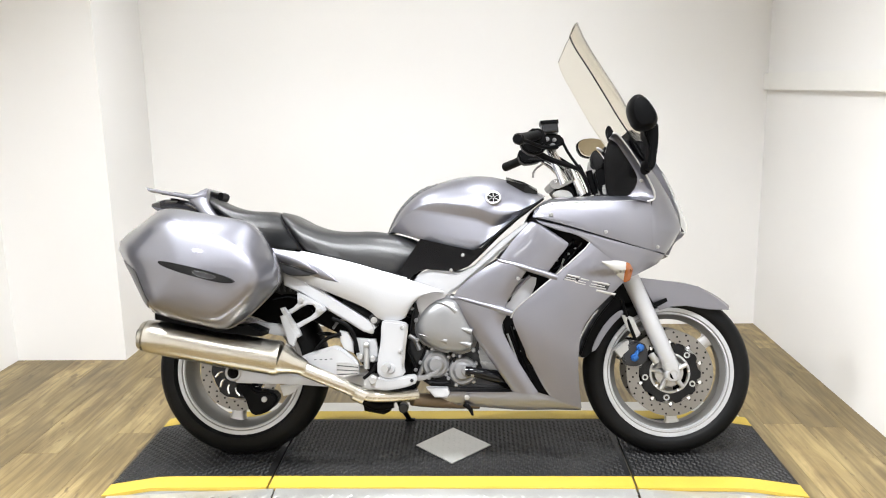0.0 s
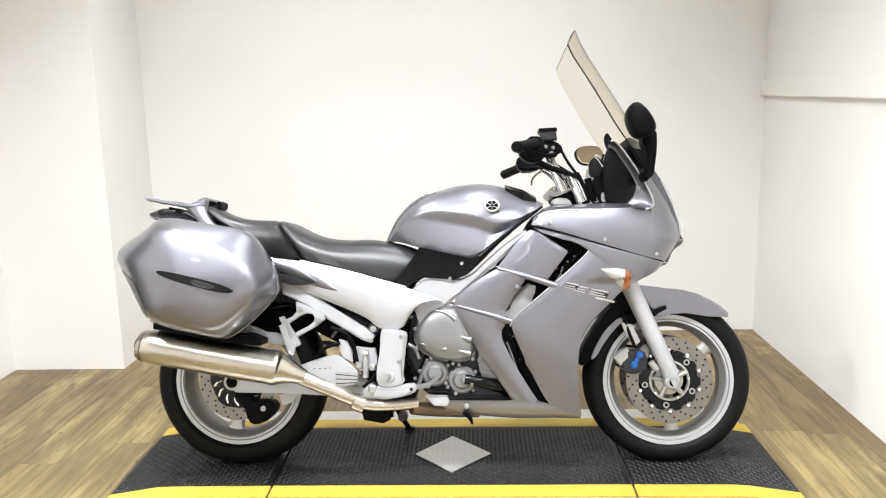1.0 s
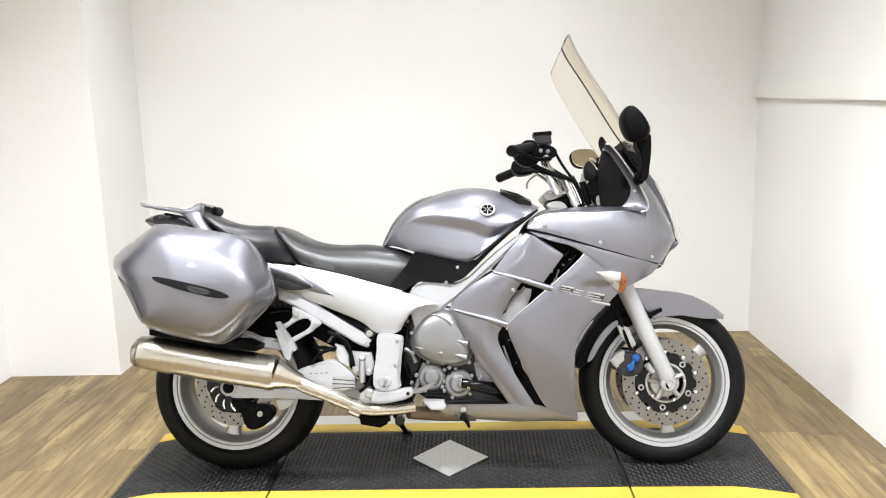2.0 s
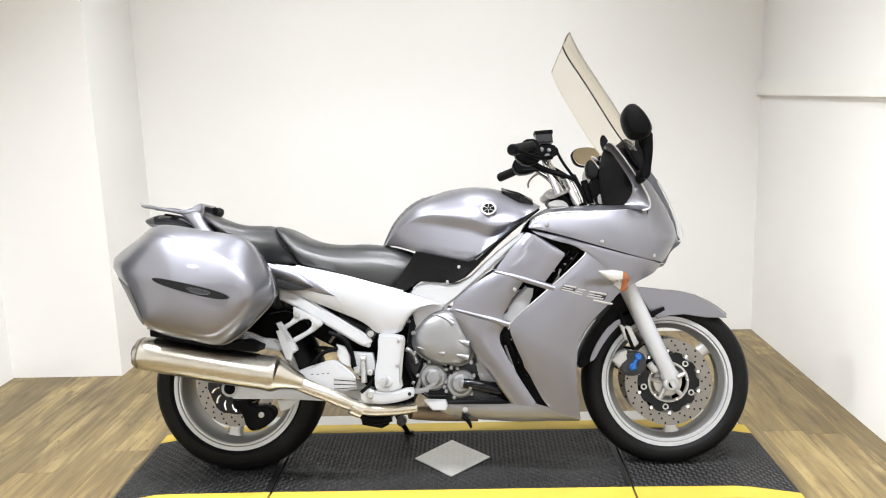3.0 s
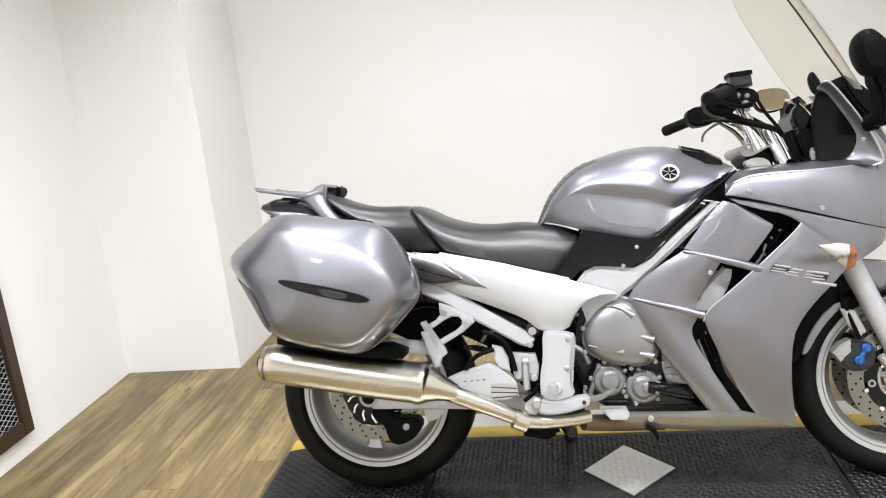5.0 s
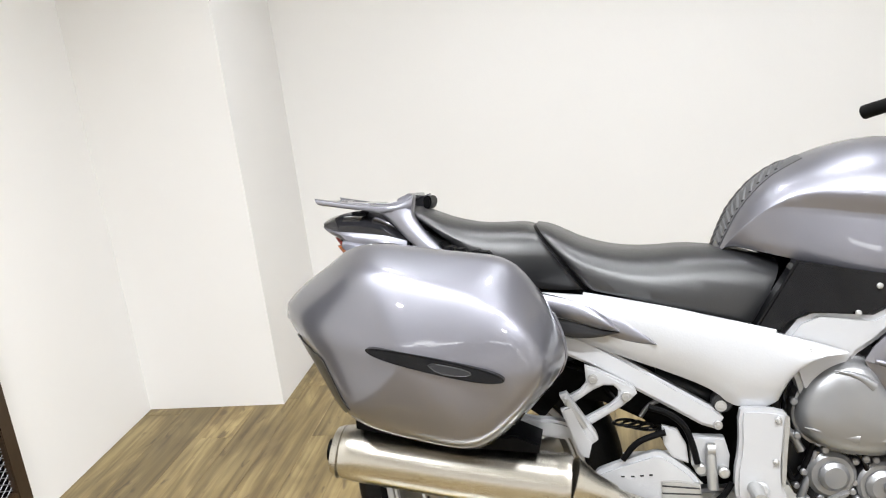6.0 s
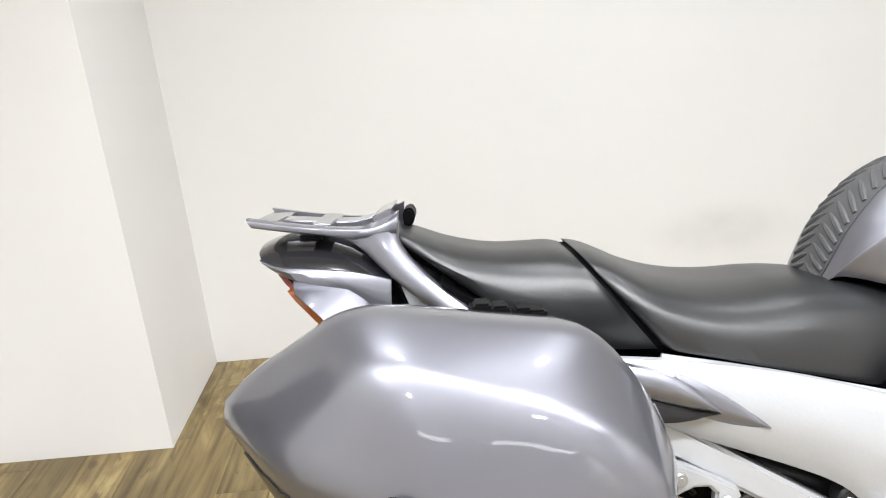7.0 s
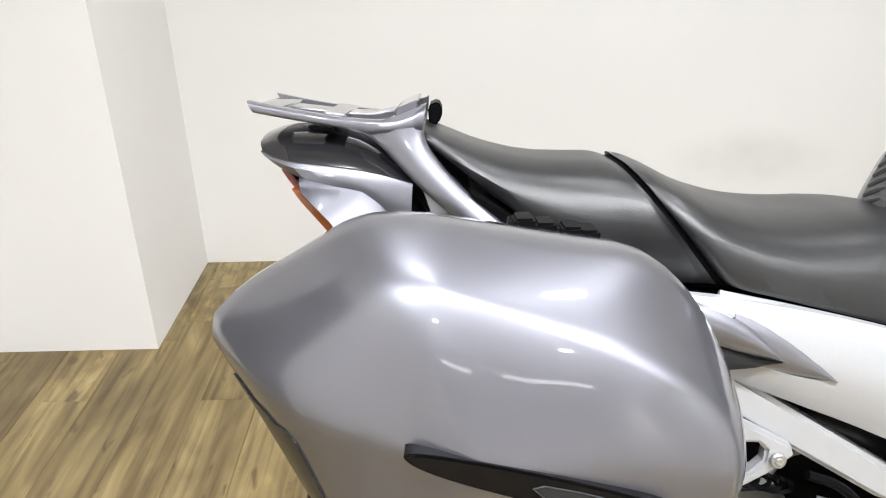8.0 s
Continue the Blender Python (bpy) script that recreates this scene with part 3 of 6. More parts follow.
part("rider_seat", pair_body(SEAT_T, SEAT_B, [(0, 0.175), (0.2, 0.19), (0.5, 0.19), (0.75, 0.17), (1, 0.15)], SEAT_PROFILE, 50), M_VINYL, bike, "black vinyl rider seat")
PSEAT_T = [(-0.140, 0.944), (-0.113, 0.942), (-0.077, 0.928), (-0.029, 0.907), (0.035, 0.891), (0.098, 0.888), (0.132, 0.887), (0.152, 0.880)]
PSEAT_B = [(-0.051, 0.878), (-0.024, 0.856), (0.016, 0.827), (0.067, 0.790), (0.114, 0.763), (0.166, 0.750), (0.204, 0.746), (0.250, 0.747)]
part("passenger_seat", pair_body(PSEAT_T, PSEAT_B, [(0, 0.085), (0.15, 0.11), (0.5, 0.14), (1, 0.182)], SEAT_PROFILE, 44), M_VINYL, bike, "black vinyl passenger seat")
part("seat_gap", pair_body([(0.128, 0.882), (0.150, 0.879), (0.164, 0.879), (0.187, 0.876)], [(0.227, 0.742), (0.241, 0.738), (0.257, 0.738), (0.271, 0.736)], [(0, 0.168), (1, 0.168)], SEAT_PROFILE, 8), M_BLACK, bike)
part("seat_base", slab([(-0.045, 0.860), (0.051, 0.799), (0.171, 0.746), (0.250, 0.741), (0.410, 0.699), (0.578, 0.650), (0.548, 0.631), (0.369, 0.672), (0.171, 0.714), (0.010, 0.776)], -0.15, 0.15, 0.01), M_BLACK, bike)
part("seat_trim", tube(at_y([(0.251, 0.739), (0.376, 0.710), (0.484, 0.680), (0.615, 0.643)], -0.19), 0.004, 8), M_ALU, bike)

# pannier
OUT = [(-0.330, 0.763), (-0.284, 0.808), (-0.213, 0.849), (-0.166, 0.879), (-0.112, 0.882), (-0.039, 0.868), (0.043, 0.853), (0.107, 0.842), (0.142, 0.819), (0.172, 0.777), (0.199, 0.721), (0.213, 0.676), (0.212, 0.632), (0.167, 0.583), (0.112, 0.530), (0.066, 0.500), (0.036, 0.491), (-0.043, 0.509), (-0.115, 0.523), (-0.185, 0.543), (-0.224, 0.562), (-0.257, 0.619), (-0.294, 0.694)]
FACE = [(-0.243, 0.742), (-0.195, 0.790), (-0.153, 0.830), (-0.119, 0.848), (-0.068, 0.836), (0.045, 0.792), (0.118, 0.757), (0.156, 0.733), (0.183, 0.690), (0.188, 0.640), (0.150, 0.594), (0.098, 0.548), (0.045, 0.523), (-0.035, 0.540), (-0.110, 0.556), (-0.160, 0.569), (-0.184, 0.590), (-0.200, 0.630), (-0.222, 0.690)]
CASE_C = (-0.05, 0.69)


def ring_of(outline, y, n=120, times=1, k=1.0, top=1.0):
    """The outline at a depth, shrunk by k about the middle and flattened above it by top."""
    pts = resample(chaikin([(p[0], p[1], 0) for p in outline], times), 700, True)
    cx, cz = CASE_C
    out = []
    for k2 in range(n):
        a = k2 * math.tau / n
        best = min(pts, key=lambda p: abs((math.atan2(p.y - cz, p.x - cx) - a + math.pi) % math.tau - math.pi))
        dz = (best.y - cz) * k
        out.append(Vector((cx + (best.x - cx) * k, y, cz + (dz * top if dz > 0 else dz))))
    return out


def case_rings():
    """Rings of the lid: a crisp crease along the upper edge, a soft roll everywhere else."""
    o, f = ring_of(OUT, 0), ring_of(FACE, 0)
    n = len(o)
    mid = Vector((CASE_C[0], 0, CASE_C[1]))
    crisp, deep, edge = [], [], []
    for k in range(n):
        a = 360 * k / n
        crisp.append(lerp_smooth(a, [(0, 0.15), (14, 0.55), (24, 0.95), (60, 1), (100, 0.95), (125, 0.6), (165, 0.6), (200, 0.6), (225, 0.5), (245, 0.35), (300, 0.35), (335, 0.25), (360, 0.15)]))
        deep.append(lerp_smooth(a, [(0, -0.498), (14, -0.494), (60, -0.490), (105, -0.482), (140, -0.462), (165, -0.448), (210, -0.446), (240, -0.465), (270, -0.484), (310, -0.498), (360, -0.498)]))
        edge.append(lerp_smooth(a, [(0, -0.390), (120, -0.390), (155, -0.345), (215, -0.345), (235, -0.385), (360, -0.390)]))
    rings = [ring_of(OUT, -0.312, k=0.985, top=0.955), ring_of(OUT, -0.317, k=0.997, top=0.97)]
    for f0 in (0.45, 0.93):
        rings.append([Vector((p.x, -0.317 + (edge[k] + 0.317) * f0, p.z)) for k, p in enumerate(ring_of(OUT, 0, k=0.998 + 0.002 * f0))])
    for t in (0.1, 0.25, 0.42, 0.6, 0.78, 0.92, 1.0):
        row = []
        for k in range(n):
            d = deep[k]
            lin = o[k].lerp(f[k], t)
            yl = edge[k] + (d - edge[k]) * math.sin(1.25 * t) / math.sin(1.25)
            e = mid.lerp(f[k], 0.96)
            g = 0.45 * t + 0.55 * (1 - math.cos(t * math.pi / 2))
            rnd_p = o[k].lerp(e, g)
            yr = edge[k] + (d - 0.004 - edge[k]) * (0.5 * t + 0.5 * math.sin(t * math.pi / 2))
            p = rnd_p.lerp(lin, crisp[k])
            row.append(Vector((p.x, yr + (yl - yr) * crisp[k], p.z)))
        rings.append(row)
    for q in (0.985, 0.95, 0.9, 0.82, 0.72, 0.58, 0.42, 0.24, 0.02):
        row = []
        for k in range(n):
            p = mid.lerp(f[k], (0.96 + 0.04 * crisp[k]) * q)
            y0 = deep[k] - 0.004 * (1 - crisp[k])
            row.append(Vector((p.x, y0 - (0.527 + y0) * (1 - q ** 2.0), p.z)))
        rings.append(row)
    for _ in range(14):  # ease every fold but the upper crease
        old = [[p.copy() for p in r] for r in rings]
        for i in range(4, len(rings) - 1):
            for k in range(n):
                hold = 0.92 if i == 10 and 7 <= k <= 35 else 0.75 if i == 4 else 0.35
                m = (old[i - 1][k] + old[i + 1][k]) * 0.35 + (old[i][k - 1] + old[i][(k + 1) % n]) * 0.15
                rings[i][k] = m.lerp(old[i][k], hold)
    return rings


CASE_RINGS = case_rings()
case = part("side_case", loft(CASE_RINGS), M_BODY, bike, "glossy silver-grey hard side case lid", 60)
part("case_base", loft([ring_of(OUT, -0.215, k=0.90, top=0.72), ring_of(OUT, -0.225, k=0.94, top=0.76), ring_of(OUT, -0.305, k=0.97, top=0.93), ring_of(OUT, -0.315, k=0.965, top=0.94)]), M_BODY_DARK, case, "dark inner half of the side case")
part("case_seal", loft([ring_of(OUT, -0.312, k=0.96, top=0.94), ring_of(OUT, -0.3185, k=0.96, top=0.94)]), M_BLACK, case)
lip = ring_of(OUT, -0.352, k=1.003)
part("lid_edge", tube(lip[74:] + lip[:4], 0.0035, 8, 0), M_BODY, case)


def rear_facet_dark():
    """A dark strip painting the dark reflection of the lid's rear facet, wider towards its foot."""
    rows = []
    n = len(CASE_RINGS[0])
    for i in range(4, 11):
        r, o, q = CASE_RINGS[i], CASE_RINGS[i - 1], CASE_RINGS[i + 1]
        a0 = 58 + (i - 4) // 2
        out = []
        for k in range(16):
            g = a0 + (73 - a0) * k / 15
            m, f = int(g), g - int(g)
            p = r[m].lerp(r[(m + 1) % n], f)
            nor = (r[m + 1] - r[m - 1]).cross(q[m] - o[m]).normalized()
            out.append((p, nor if nor.y < 0 else -nor))
        rows.append([p + v * 0.002 for p, v in out] + [p - v * 0.004 for p, v in out[::-1]])
    return loft(rows)


part("rear_facet_dark", rear_facet_dark(), M_BODY_DARK, case, "dark strip painting the dark reflection on the case edge")
LEVER = [(-0.119, 0.715), (-0.083, 0.711), (0.005, 0.691), (0.092, 0.666), (0.119, 0.650), (0.112, 0.643), (0.074, 0.645), (0.005, 0.662), (-0.065, 0.683), (-0.109, 0.701)]
lever = part("handle", slab(LEVER, -0.505, -0.529, 0.008, 2), M_GLOSS, case, "gloss black latch handle")
part("grip_recess", slab([(-0.015, 0.686), (0.041, 0.674), (0.067, 0.663), (0.050, 0.658), (0.007, 0.665)], -0.526, -0.5295, 0.001, 1), M_BODY_DARK, lever)
# Thin lighter tube paints the rim highlight around the grip recess.
RIMP = chaikin([(p[0], -0.5297, p[1]) for p in [(-0.015, 0.686), (0.041, 0.674), (0.067, 0.663), (0.050, 0.658), (0.007, 0.665)]], 1)
part("recess_highlight", tube(RIMP + RIMP[:1], 0.0007, 6, 0), M_SATIN, lever)
HINGE = [(-0.012, 0.851), (0.045, 0.841), (0.086, 0.832)]
part("case_hinge", tube(at_y(HINGE, -0.285), 0.008, 10), M_BLACK, case)
for p in [(0.005, 0.851), (0.027, 0.846), (0.055, 0.841), (0.072, 0.837)]:
    part("hinge_clip", box(p[0] - 0.011, p[0] + 0.011, -0.312, -0.27, p[1] - 0.012, p[1] + 0.010, 0.003), M_BLACK, case)
# Black rail under the case; it also fills in the shadow over the muffler.
part("case_rail_shadow", slab([(-0.200, 0.545), (-0.115, 0.525), (-0.043, 0.511), (0.030, 0.496), (0.110, 0.500), (0.154, 0.480), (0.150, 0.464), (0.022, 0.477), (-0.060, 0.494), (-0.200, 0.522)], -0.345, -0.24, 0.004), M_BLACK, bike, "black case carrier rail that also paints the shadow below the case")

# fairing
A1T = [(1.042, 0.849), (1.066, 0.878), (1.105, 0.893), (1.171, 0.896), (1.306, 0.896), (1.449, 0.903)]
A1B = [(1.042, 0.845), (1.112, 0.831), (1.225, 0.797), (1.340, 0.761), (1.445, 0.732)]
A2L = [(1.364, 1.124), (1.416, 1.047), (1.459, 0.964), (1.471, 0.924), (1.451, 0.901), (1.442, 0.815), (1.445, 0.732)]
A2R = [(1.448, 1.114), (1.518, 1.030), (1.558, 0.953), (1.588, 0.885), (1.613, 0.823), (1.602, 0.782), (1.565, 0.760), (1.545, 0.713)]
BUT = [(1.049, 0.838), (1.149, 0.814), (1.234, 0.787), (1.340, 0.756), (1.540, 0.707)]
BUB = [(1.074, 0.820), (1.130, 0.800), (1.187, 0.786), (1.230, 0.759), (1.374, 0.642)]
BLT = [(1.230, 0.759), (1.215, 0.740), (1.148, 0.680), (1.052, 0.600), (0.976, 0.537), (0.966, 0.510), (1.013, 0.398), (1.070, 0.279), (1.094, 0.245)]
BLB = [(1.374, 0.642), (1.339, 0.618), (1.312, 0.590), (1.263, 0.548), (1.224, 0.505), (1.196, 0.454), (1.189, 0.357), (1.194, 0.278), (1.204, 0.198)]
C1L = [(1.036, 0.832), (0.988, 0.785), (0.929, 0.709)]
C1R = [(1.085, 0.814), (1.164, 0.756), (1.087, 0.658)]
C2L = [(0.929, 0.705), (0.863, 0.668), (0.795, 0.615), (0.772, 0.578)]
C2R = [(1.025, 0.674), (0.986, 0.619), (0.944, 0.552), (0.966, 0.525)]
C3L = [(0.772, 0.578), (0.804, 0.510), (0.860, 0.417), (0.917, 0.335), (0.971, 0.255)]
C3R = [(0.955, 0.522), (0.930, 0.483), (0.961, 0.414), (1.009, 0.329), (1.061, 0.247)]
DT = [(0.686, 0.257), (0.761, 0.253), (0.955, 0.255), (1.023, 0.264), (1.094, 0.243), (1.204, 0.198)]
DB = [(0.689, 0.220), (0.760, 0.210), (0.858, 0.203), (0.994, 0.194), (1.110, 0.196), (1.204, 0.192)]
SHI = [(1.065, 0.890), (1.102, 0.915), (1.165, 0.920), (1.243, 0.923), (1.323, 0.926), (1.401, 0.925), (1.459, 0.915)]
SHO = [(1.042, 0.849), (1.066, 0.878), (1.105, 0.893), (1.171, 0.896), (1.306, 0.896), (1.406, 0.900), (1.454, 0.905)]


def shelf():
    a = resample([(p[0], -side_w(*p) + 0.003, p[1]) for p in SHO], 24)
    b = resample([(p[0], -0.12, p[1]) for p in SHI], 24)
    rings = []
    for p, q in zip(a, b):
        r = [p.lerp(q, j / 5) + Vector((0, 0, 0.006 * math.sin(math.pi * j / 5))) for j in range(6)]
        rings.append(r + [v - Vector((0, 0, 0.006)) for v in r[::-1]])
    return loft(rings)


both("upper_fairing", lambda: merge(strip(A1T, A1B, 30, 8, smooth=1), strip(A2L, A2R, 36, 16, smooth=1)), M_BODY)
both("side_fairing", lambda: merge(strip(BUT, BUB, 28, 8, smooth=1), strip(BLT, BLB, 40, 16, smooth=1, bow=0.008)), M_BODY)
both("mid_panel", lambda: merge(strip(C1L, C1R, 20, 10, off=-0.014, smooth=0, bow=0.009), strip(C2L, C2R, 20, 10, off=-0.009, bow=0.010), strip(C3L, C3R, 24, 10, smooth=1, off=-0.008, bow=0.012)), M_BODY)
both("belly_panel", lambda: strip(DT, [(p[0], p[1] - 0.006) for p in DB], 30, 7, smooth=0, surf=lambda x, z: side_w(x, z) - 0.45 * max(0.0, 0.262 - z) ** 1.1), M_BODY)
both("inner_shelf", shelf, M_BODY)


def on_side(pts, lift):
    return [(p[0], -side_w(*p) - lift, p[1]) for p in pts]


for pts in ([(0.925, 0.703), (1.015, 0.678), (1.121, 0.643)], [(0.789, 0.578), (0.881, 0.553), (0.970, 0.525)]):
    both("ridge", lambda: tube(on_side(pts, -0.0055), [0.004, 0.010, 0.0115], 14), M_BODY)
# Light wheel-paint tubes put the highlight of the rounded panel edges into colour.
for pts in (A1T[1:], A2L[:5], BLT[:6]):
    both("edge_highlight", lambda: tube(on_side(pts, -0.0004), 0.0024, 8), M_RIM)
both("seam", lambda: tube(on_side([(1.044, 0.844), (1.112, 0.830), (1.225, 0.794), (1.340, 0.760), (1.540, 0.709)], -0.001), 0.0017, 6), M_BLACK)
for p in [(1.103, 0.854), (1.284, 0.794), (1.469, 0.743), (1.425, 0.969), (0.990, 0.642)]:
    bolt(p, -side_w(*p) - 0.0005, bike, 0.0065)
VENT = [(1.060, 0.829), (1.234, 0.780), (1.253, 0.756), (1.106, 0.625), (0.983, 0.519), (1.025, 0.354), (1.102, 0.236), (1.063, 0.236), (0.958, 0.412), (0.936, 0.510), (0.961, 0.646)]
both("inner_liner", lambda: slab(VENT, -0.175, -0.15, 0.003), M_BLACK)
for k, pts in enumerate(([(1.126, 0.684), (1.155, 0.732), (1.185, 0.770)], [(1.106, 0.664), (1.164, 0.699), (1.213, 0.760)], [(1.155, 0.741), (1.194, 0.749)], [(0.968, 0.481), (0.987, 0.413), (1.005, 0.355), (1.034, 0.296)])):
    part("hose", tube(at_y(pts, -0.181), 0.0055, 8), M_GLOSS, bike)
for p in [(1.128, 0.700), (1.166, 0.722), (1.188, 0.742), (1.146, 0.676), (0.976, 0.470), (0.996, 0.392), (1.022, 0.322)]:
    part("bolt", drum(p, 0.004, -0.17, -0.184, 0.0012, 10), M_ENGINE, bike)
for pts in ([(1.108, 0.640), (1.136, 0.668), (1.150, 0.706)], [(0.955, 0.452), (0.972, 0.404), (0.990, 0.350)]):
    part("stay_rod", tube(at_y(pts, -0.183), 0.0038, 8), M_CAST, bike)
STRUT = [(0.969, 0.627), (1.057, 0.653), (1.052, 0.610), (1.007, 0.534), (0.943, 0.527), (0.940, 0.550), (0.975, 0.569)]
both("fairing_stay", lambda: slab(STRUT, -0.192, -0.178, 0.003, 1), M_ALU)
part("stay_rod", tube(at_y([(0.944, 0.557), (0.982, 0.604), (1.032, 0.650)], -0.205), 0.0055, 8), M_BODY, bike)
# lettering on the fairing as plain slanted bars
for pts in ([(1.154, 0.657), (1.197, 0.647), (1.184, 0.626), (1.140, 0.637)], [(1.203, 0.643), (1.230, 0.637), (1.214, 0.615), (1.174, 0.625)], [(1.238, 0.635), (1.301, 0.621), (1.288, 0.598), (1.224, 0.612)]):
    tl, tr, br, bl = [Vector((p[0], p[1], 0)) for p in pts]
    block = part("letter_block", strip([tl.xy, tr.xy], [bl.xy, br.xy], 8, 4, off=0.0072, thick=0.006, smooth=0), M_BODY_DARK, bike, "dark block behind the raised lettering")
    for f0, f1, g0, g in ((0.05, 0.34, 0.02, 0.97), (0.45, 0.66, 0.04, 0.80), (0.76, 0.96, 0.03, 0.93)):
        q = [tl.lerp(bl, f).lerp(tr.lerp(br, f), h).xy for f in (f0, f1) for h in (g0, g)]
        part("bar", strip(q[:2], q[2:], 6, 3, off=0.0092, thick=0.003, smooth=0), M_RIM, block, "silver raised bar")
LB = [(1.252, 0.603), (1.318, 0.588), (1.314, 0.581), (1.248, 0.596)]
part("letter_bar", strip(LB[:2], [LB[3], LB[2]], 8, 3, off=0.0085, thick=0.004, smooth=0), M_RIM, bike, "small silver bar")

# turn signal
SIG_T = [(1.268, 0.698), (1.313, 0.701), (1.353, 0.693)]
SIG_B = [(1.268, 0.692), (1.311, 0.659), (1.345, 0.629)]
AMB_T = [(1.353, 0.693), (1.367, 0.688), (1.379, 0.667)]
AMB_B = [(1.345, 0.629), (1.351, 0.623), (1.368, 0.631)]
for sig in both("turn_signal", lambda: strip(SIG_T, SIG_B, 14, 8, off=0.008, thick=0.02, bow=0.006, smooth=1), M_CLEAR, "clear turn signal with amber bulb")[:1]:
    part("amber_bulb", strip(AMB_T, AMB_B, 8, 6, off=0.009, thick=0.02, bow=0.004), M_AMBER, sig, "amber lens")
# headlight lens on the nose
HLA = [(1.524, 1.005), (1.556, 0.939), (1.577, 0.882), (1.591, 0.829), (1.566, 0.797)]
HLB = [(1.525, 1.018), (1.563, 0.948), (1.590, 0.883), (1.614, 0.825), (1.605, 0.790)]
HDA = [(1.566, 0.850), (1.572, 0.822), (1.590, 0.797)]
HDB = [(1.570, 0.852), (1.590, 0.815), (1.601, 0.797)]
both("lamp_corner", lambda: strip(HDA, HDB, 12, 5, off=0.0045, thick=0.004), M_BODY_DARK, "dark corner of the headlight")
both("headlight", lambda: strip(HLA, HLB, 24, 8, off=0.002, thick=0.004), M_CLEAR, "clear headlight lens")

# cockpit
COCK = [(1.313, 1.118), (1.345, 1.100), (1.375, 1.052), (1.402, 1.008), (1.412, 0.973), (1.395, 0.930), (1.352, 0.905), (1.304, 0.915), (1.295, 0.975), (1.293, 1.052)]
both("cockpit_panel", lambda: slab(COCK, -0.155, -0.135, 0.004, 1), M_GLOSS)
CRIM_O = [(1.318, 1.128), (1.330, 1.130), (1.352, 1.106), (1.390, 1.050), (1.427, 0.990), (1.454, 0.932), (1.458, 0.902), (1.430, 0.897), (1.382, 0.904)]
CRIM_I = [(1.313, 1.118), (1.320, 1.112), (1.334, 1.090), (1.360, 1.050), (1.384, 1.010), (1.395, 0.972), (1.385, 0.945), (1.374, 0.926), (1.356, 0.910)]


def cockpit_rim():
    """A smooth lip that runs from the outer edge of the fairing in to the dark cockpit."""
    o = resample(chaikin([(p[0], -0.190, p[1]) for p in CRIM_O], 2, False), 34)
    i = resample(chaikin([(p[0], -0.150, p[1]) for p in CRIM_I], 2, False), 34)
    rings = []
    for p, q in zip(o, i):
        r = [p.lerp(q, f) + Vector((0, 0.010 * math.sin(math.pi * f), 0)) for f in (0, 0.15, 0.35, 0.6, 0.85, 1.0)]
        rings.append(r + [v + Vector((0, 0.008, 0)) for v in r[::-1]])
    return loft(rings)


both("cockpit_rim", cockpit_rim, M_BODY)
# A light tube paints the highlight along the cockpit lip.
both("rim_highlight", lambda: tube(at_y(CRIM_O[:8], -0.190), 0.003, 8), M_RIM)
bolt((1.412, 0.968), -0.182, bike, 0.006)
part("instrument_pod", slab([(1.266, 1.055), (1.295, 1.080), (1.327, 1.088), (1.356, 1.099), (1.374, 1.022), (1.381, 0.921), (1.305, 0.931), (1.277, 0.987)], -0.11, 0.11, 0.012, 1), M_GLOSS, bike, "gloss black instrument pod")
part("gauge_face", slab([(1.248, 1.052), (1.256, 1.074), (1.275, 1.084), (1.296, 1.068), (1.304, 1.036), (1.292, 1.020), (1.266, 1.010), (1.252, 1.024)], -0.135, -0.10, 0.008, 2), M_GLOSS, bike, "gloss black gauge hood")
part("gauge_edge", tube(at_y([(1.270, 1.082), (1.288, 1.064), (1.302, 1.040)], -0.136), 0.003, 8), M_CHROME, bike)
part("gauge_cluster", slab([(1.258, 1.006), (1.300, 1.020), (1.310, 0.980), (1.306, 0.930), (1.286, 0.930), (1.268, 0.965)], -0.130, -0.10, 0.006, 1), M_BLACK, bike, "black gauge cluster")
part("gauge_bracket", slab([(1.290, 0.958), (1.308, 0.962), (1.308, 0.926), (1.290, 0.926)], -0.138, -0.128, 0.002, 1), M_CAST, bike)
bolt((1.299, 0.944), -0.138, bike, 0.005)
part("instrument_hood", slab([(1.311, 1.149), (1.317, 1.171), (1.327, 1.173), (1.349, 1.132), (1.333, 1.106), (1.320, 1.118)], -0.085, -0.065, 0.003, 1), M_BLACK, bike)
# windscreen
SCC = [(1.226, 1.554), (1.251, 1.490), (1.312, 1.386), (1.381, 1.277), (1.440, 1.167), (1.473, 1.105)]
SCR = [(1.175, 1.477), (1.187, 1.429), (1.236, 1.347), (1.288, 1.254), (1.341, 1.164), (1.389, 1.102)]
SCW = [0.185, 0.205, 0.215, 0.22, 0.215, 0.2]


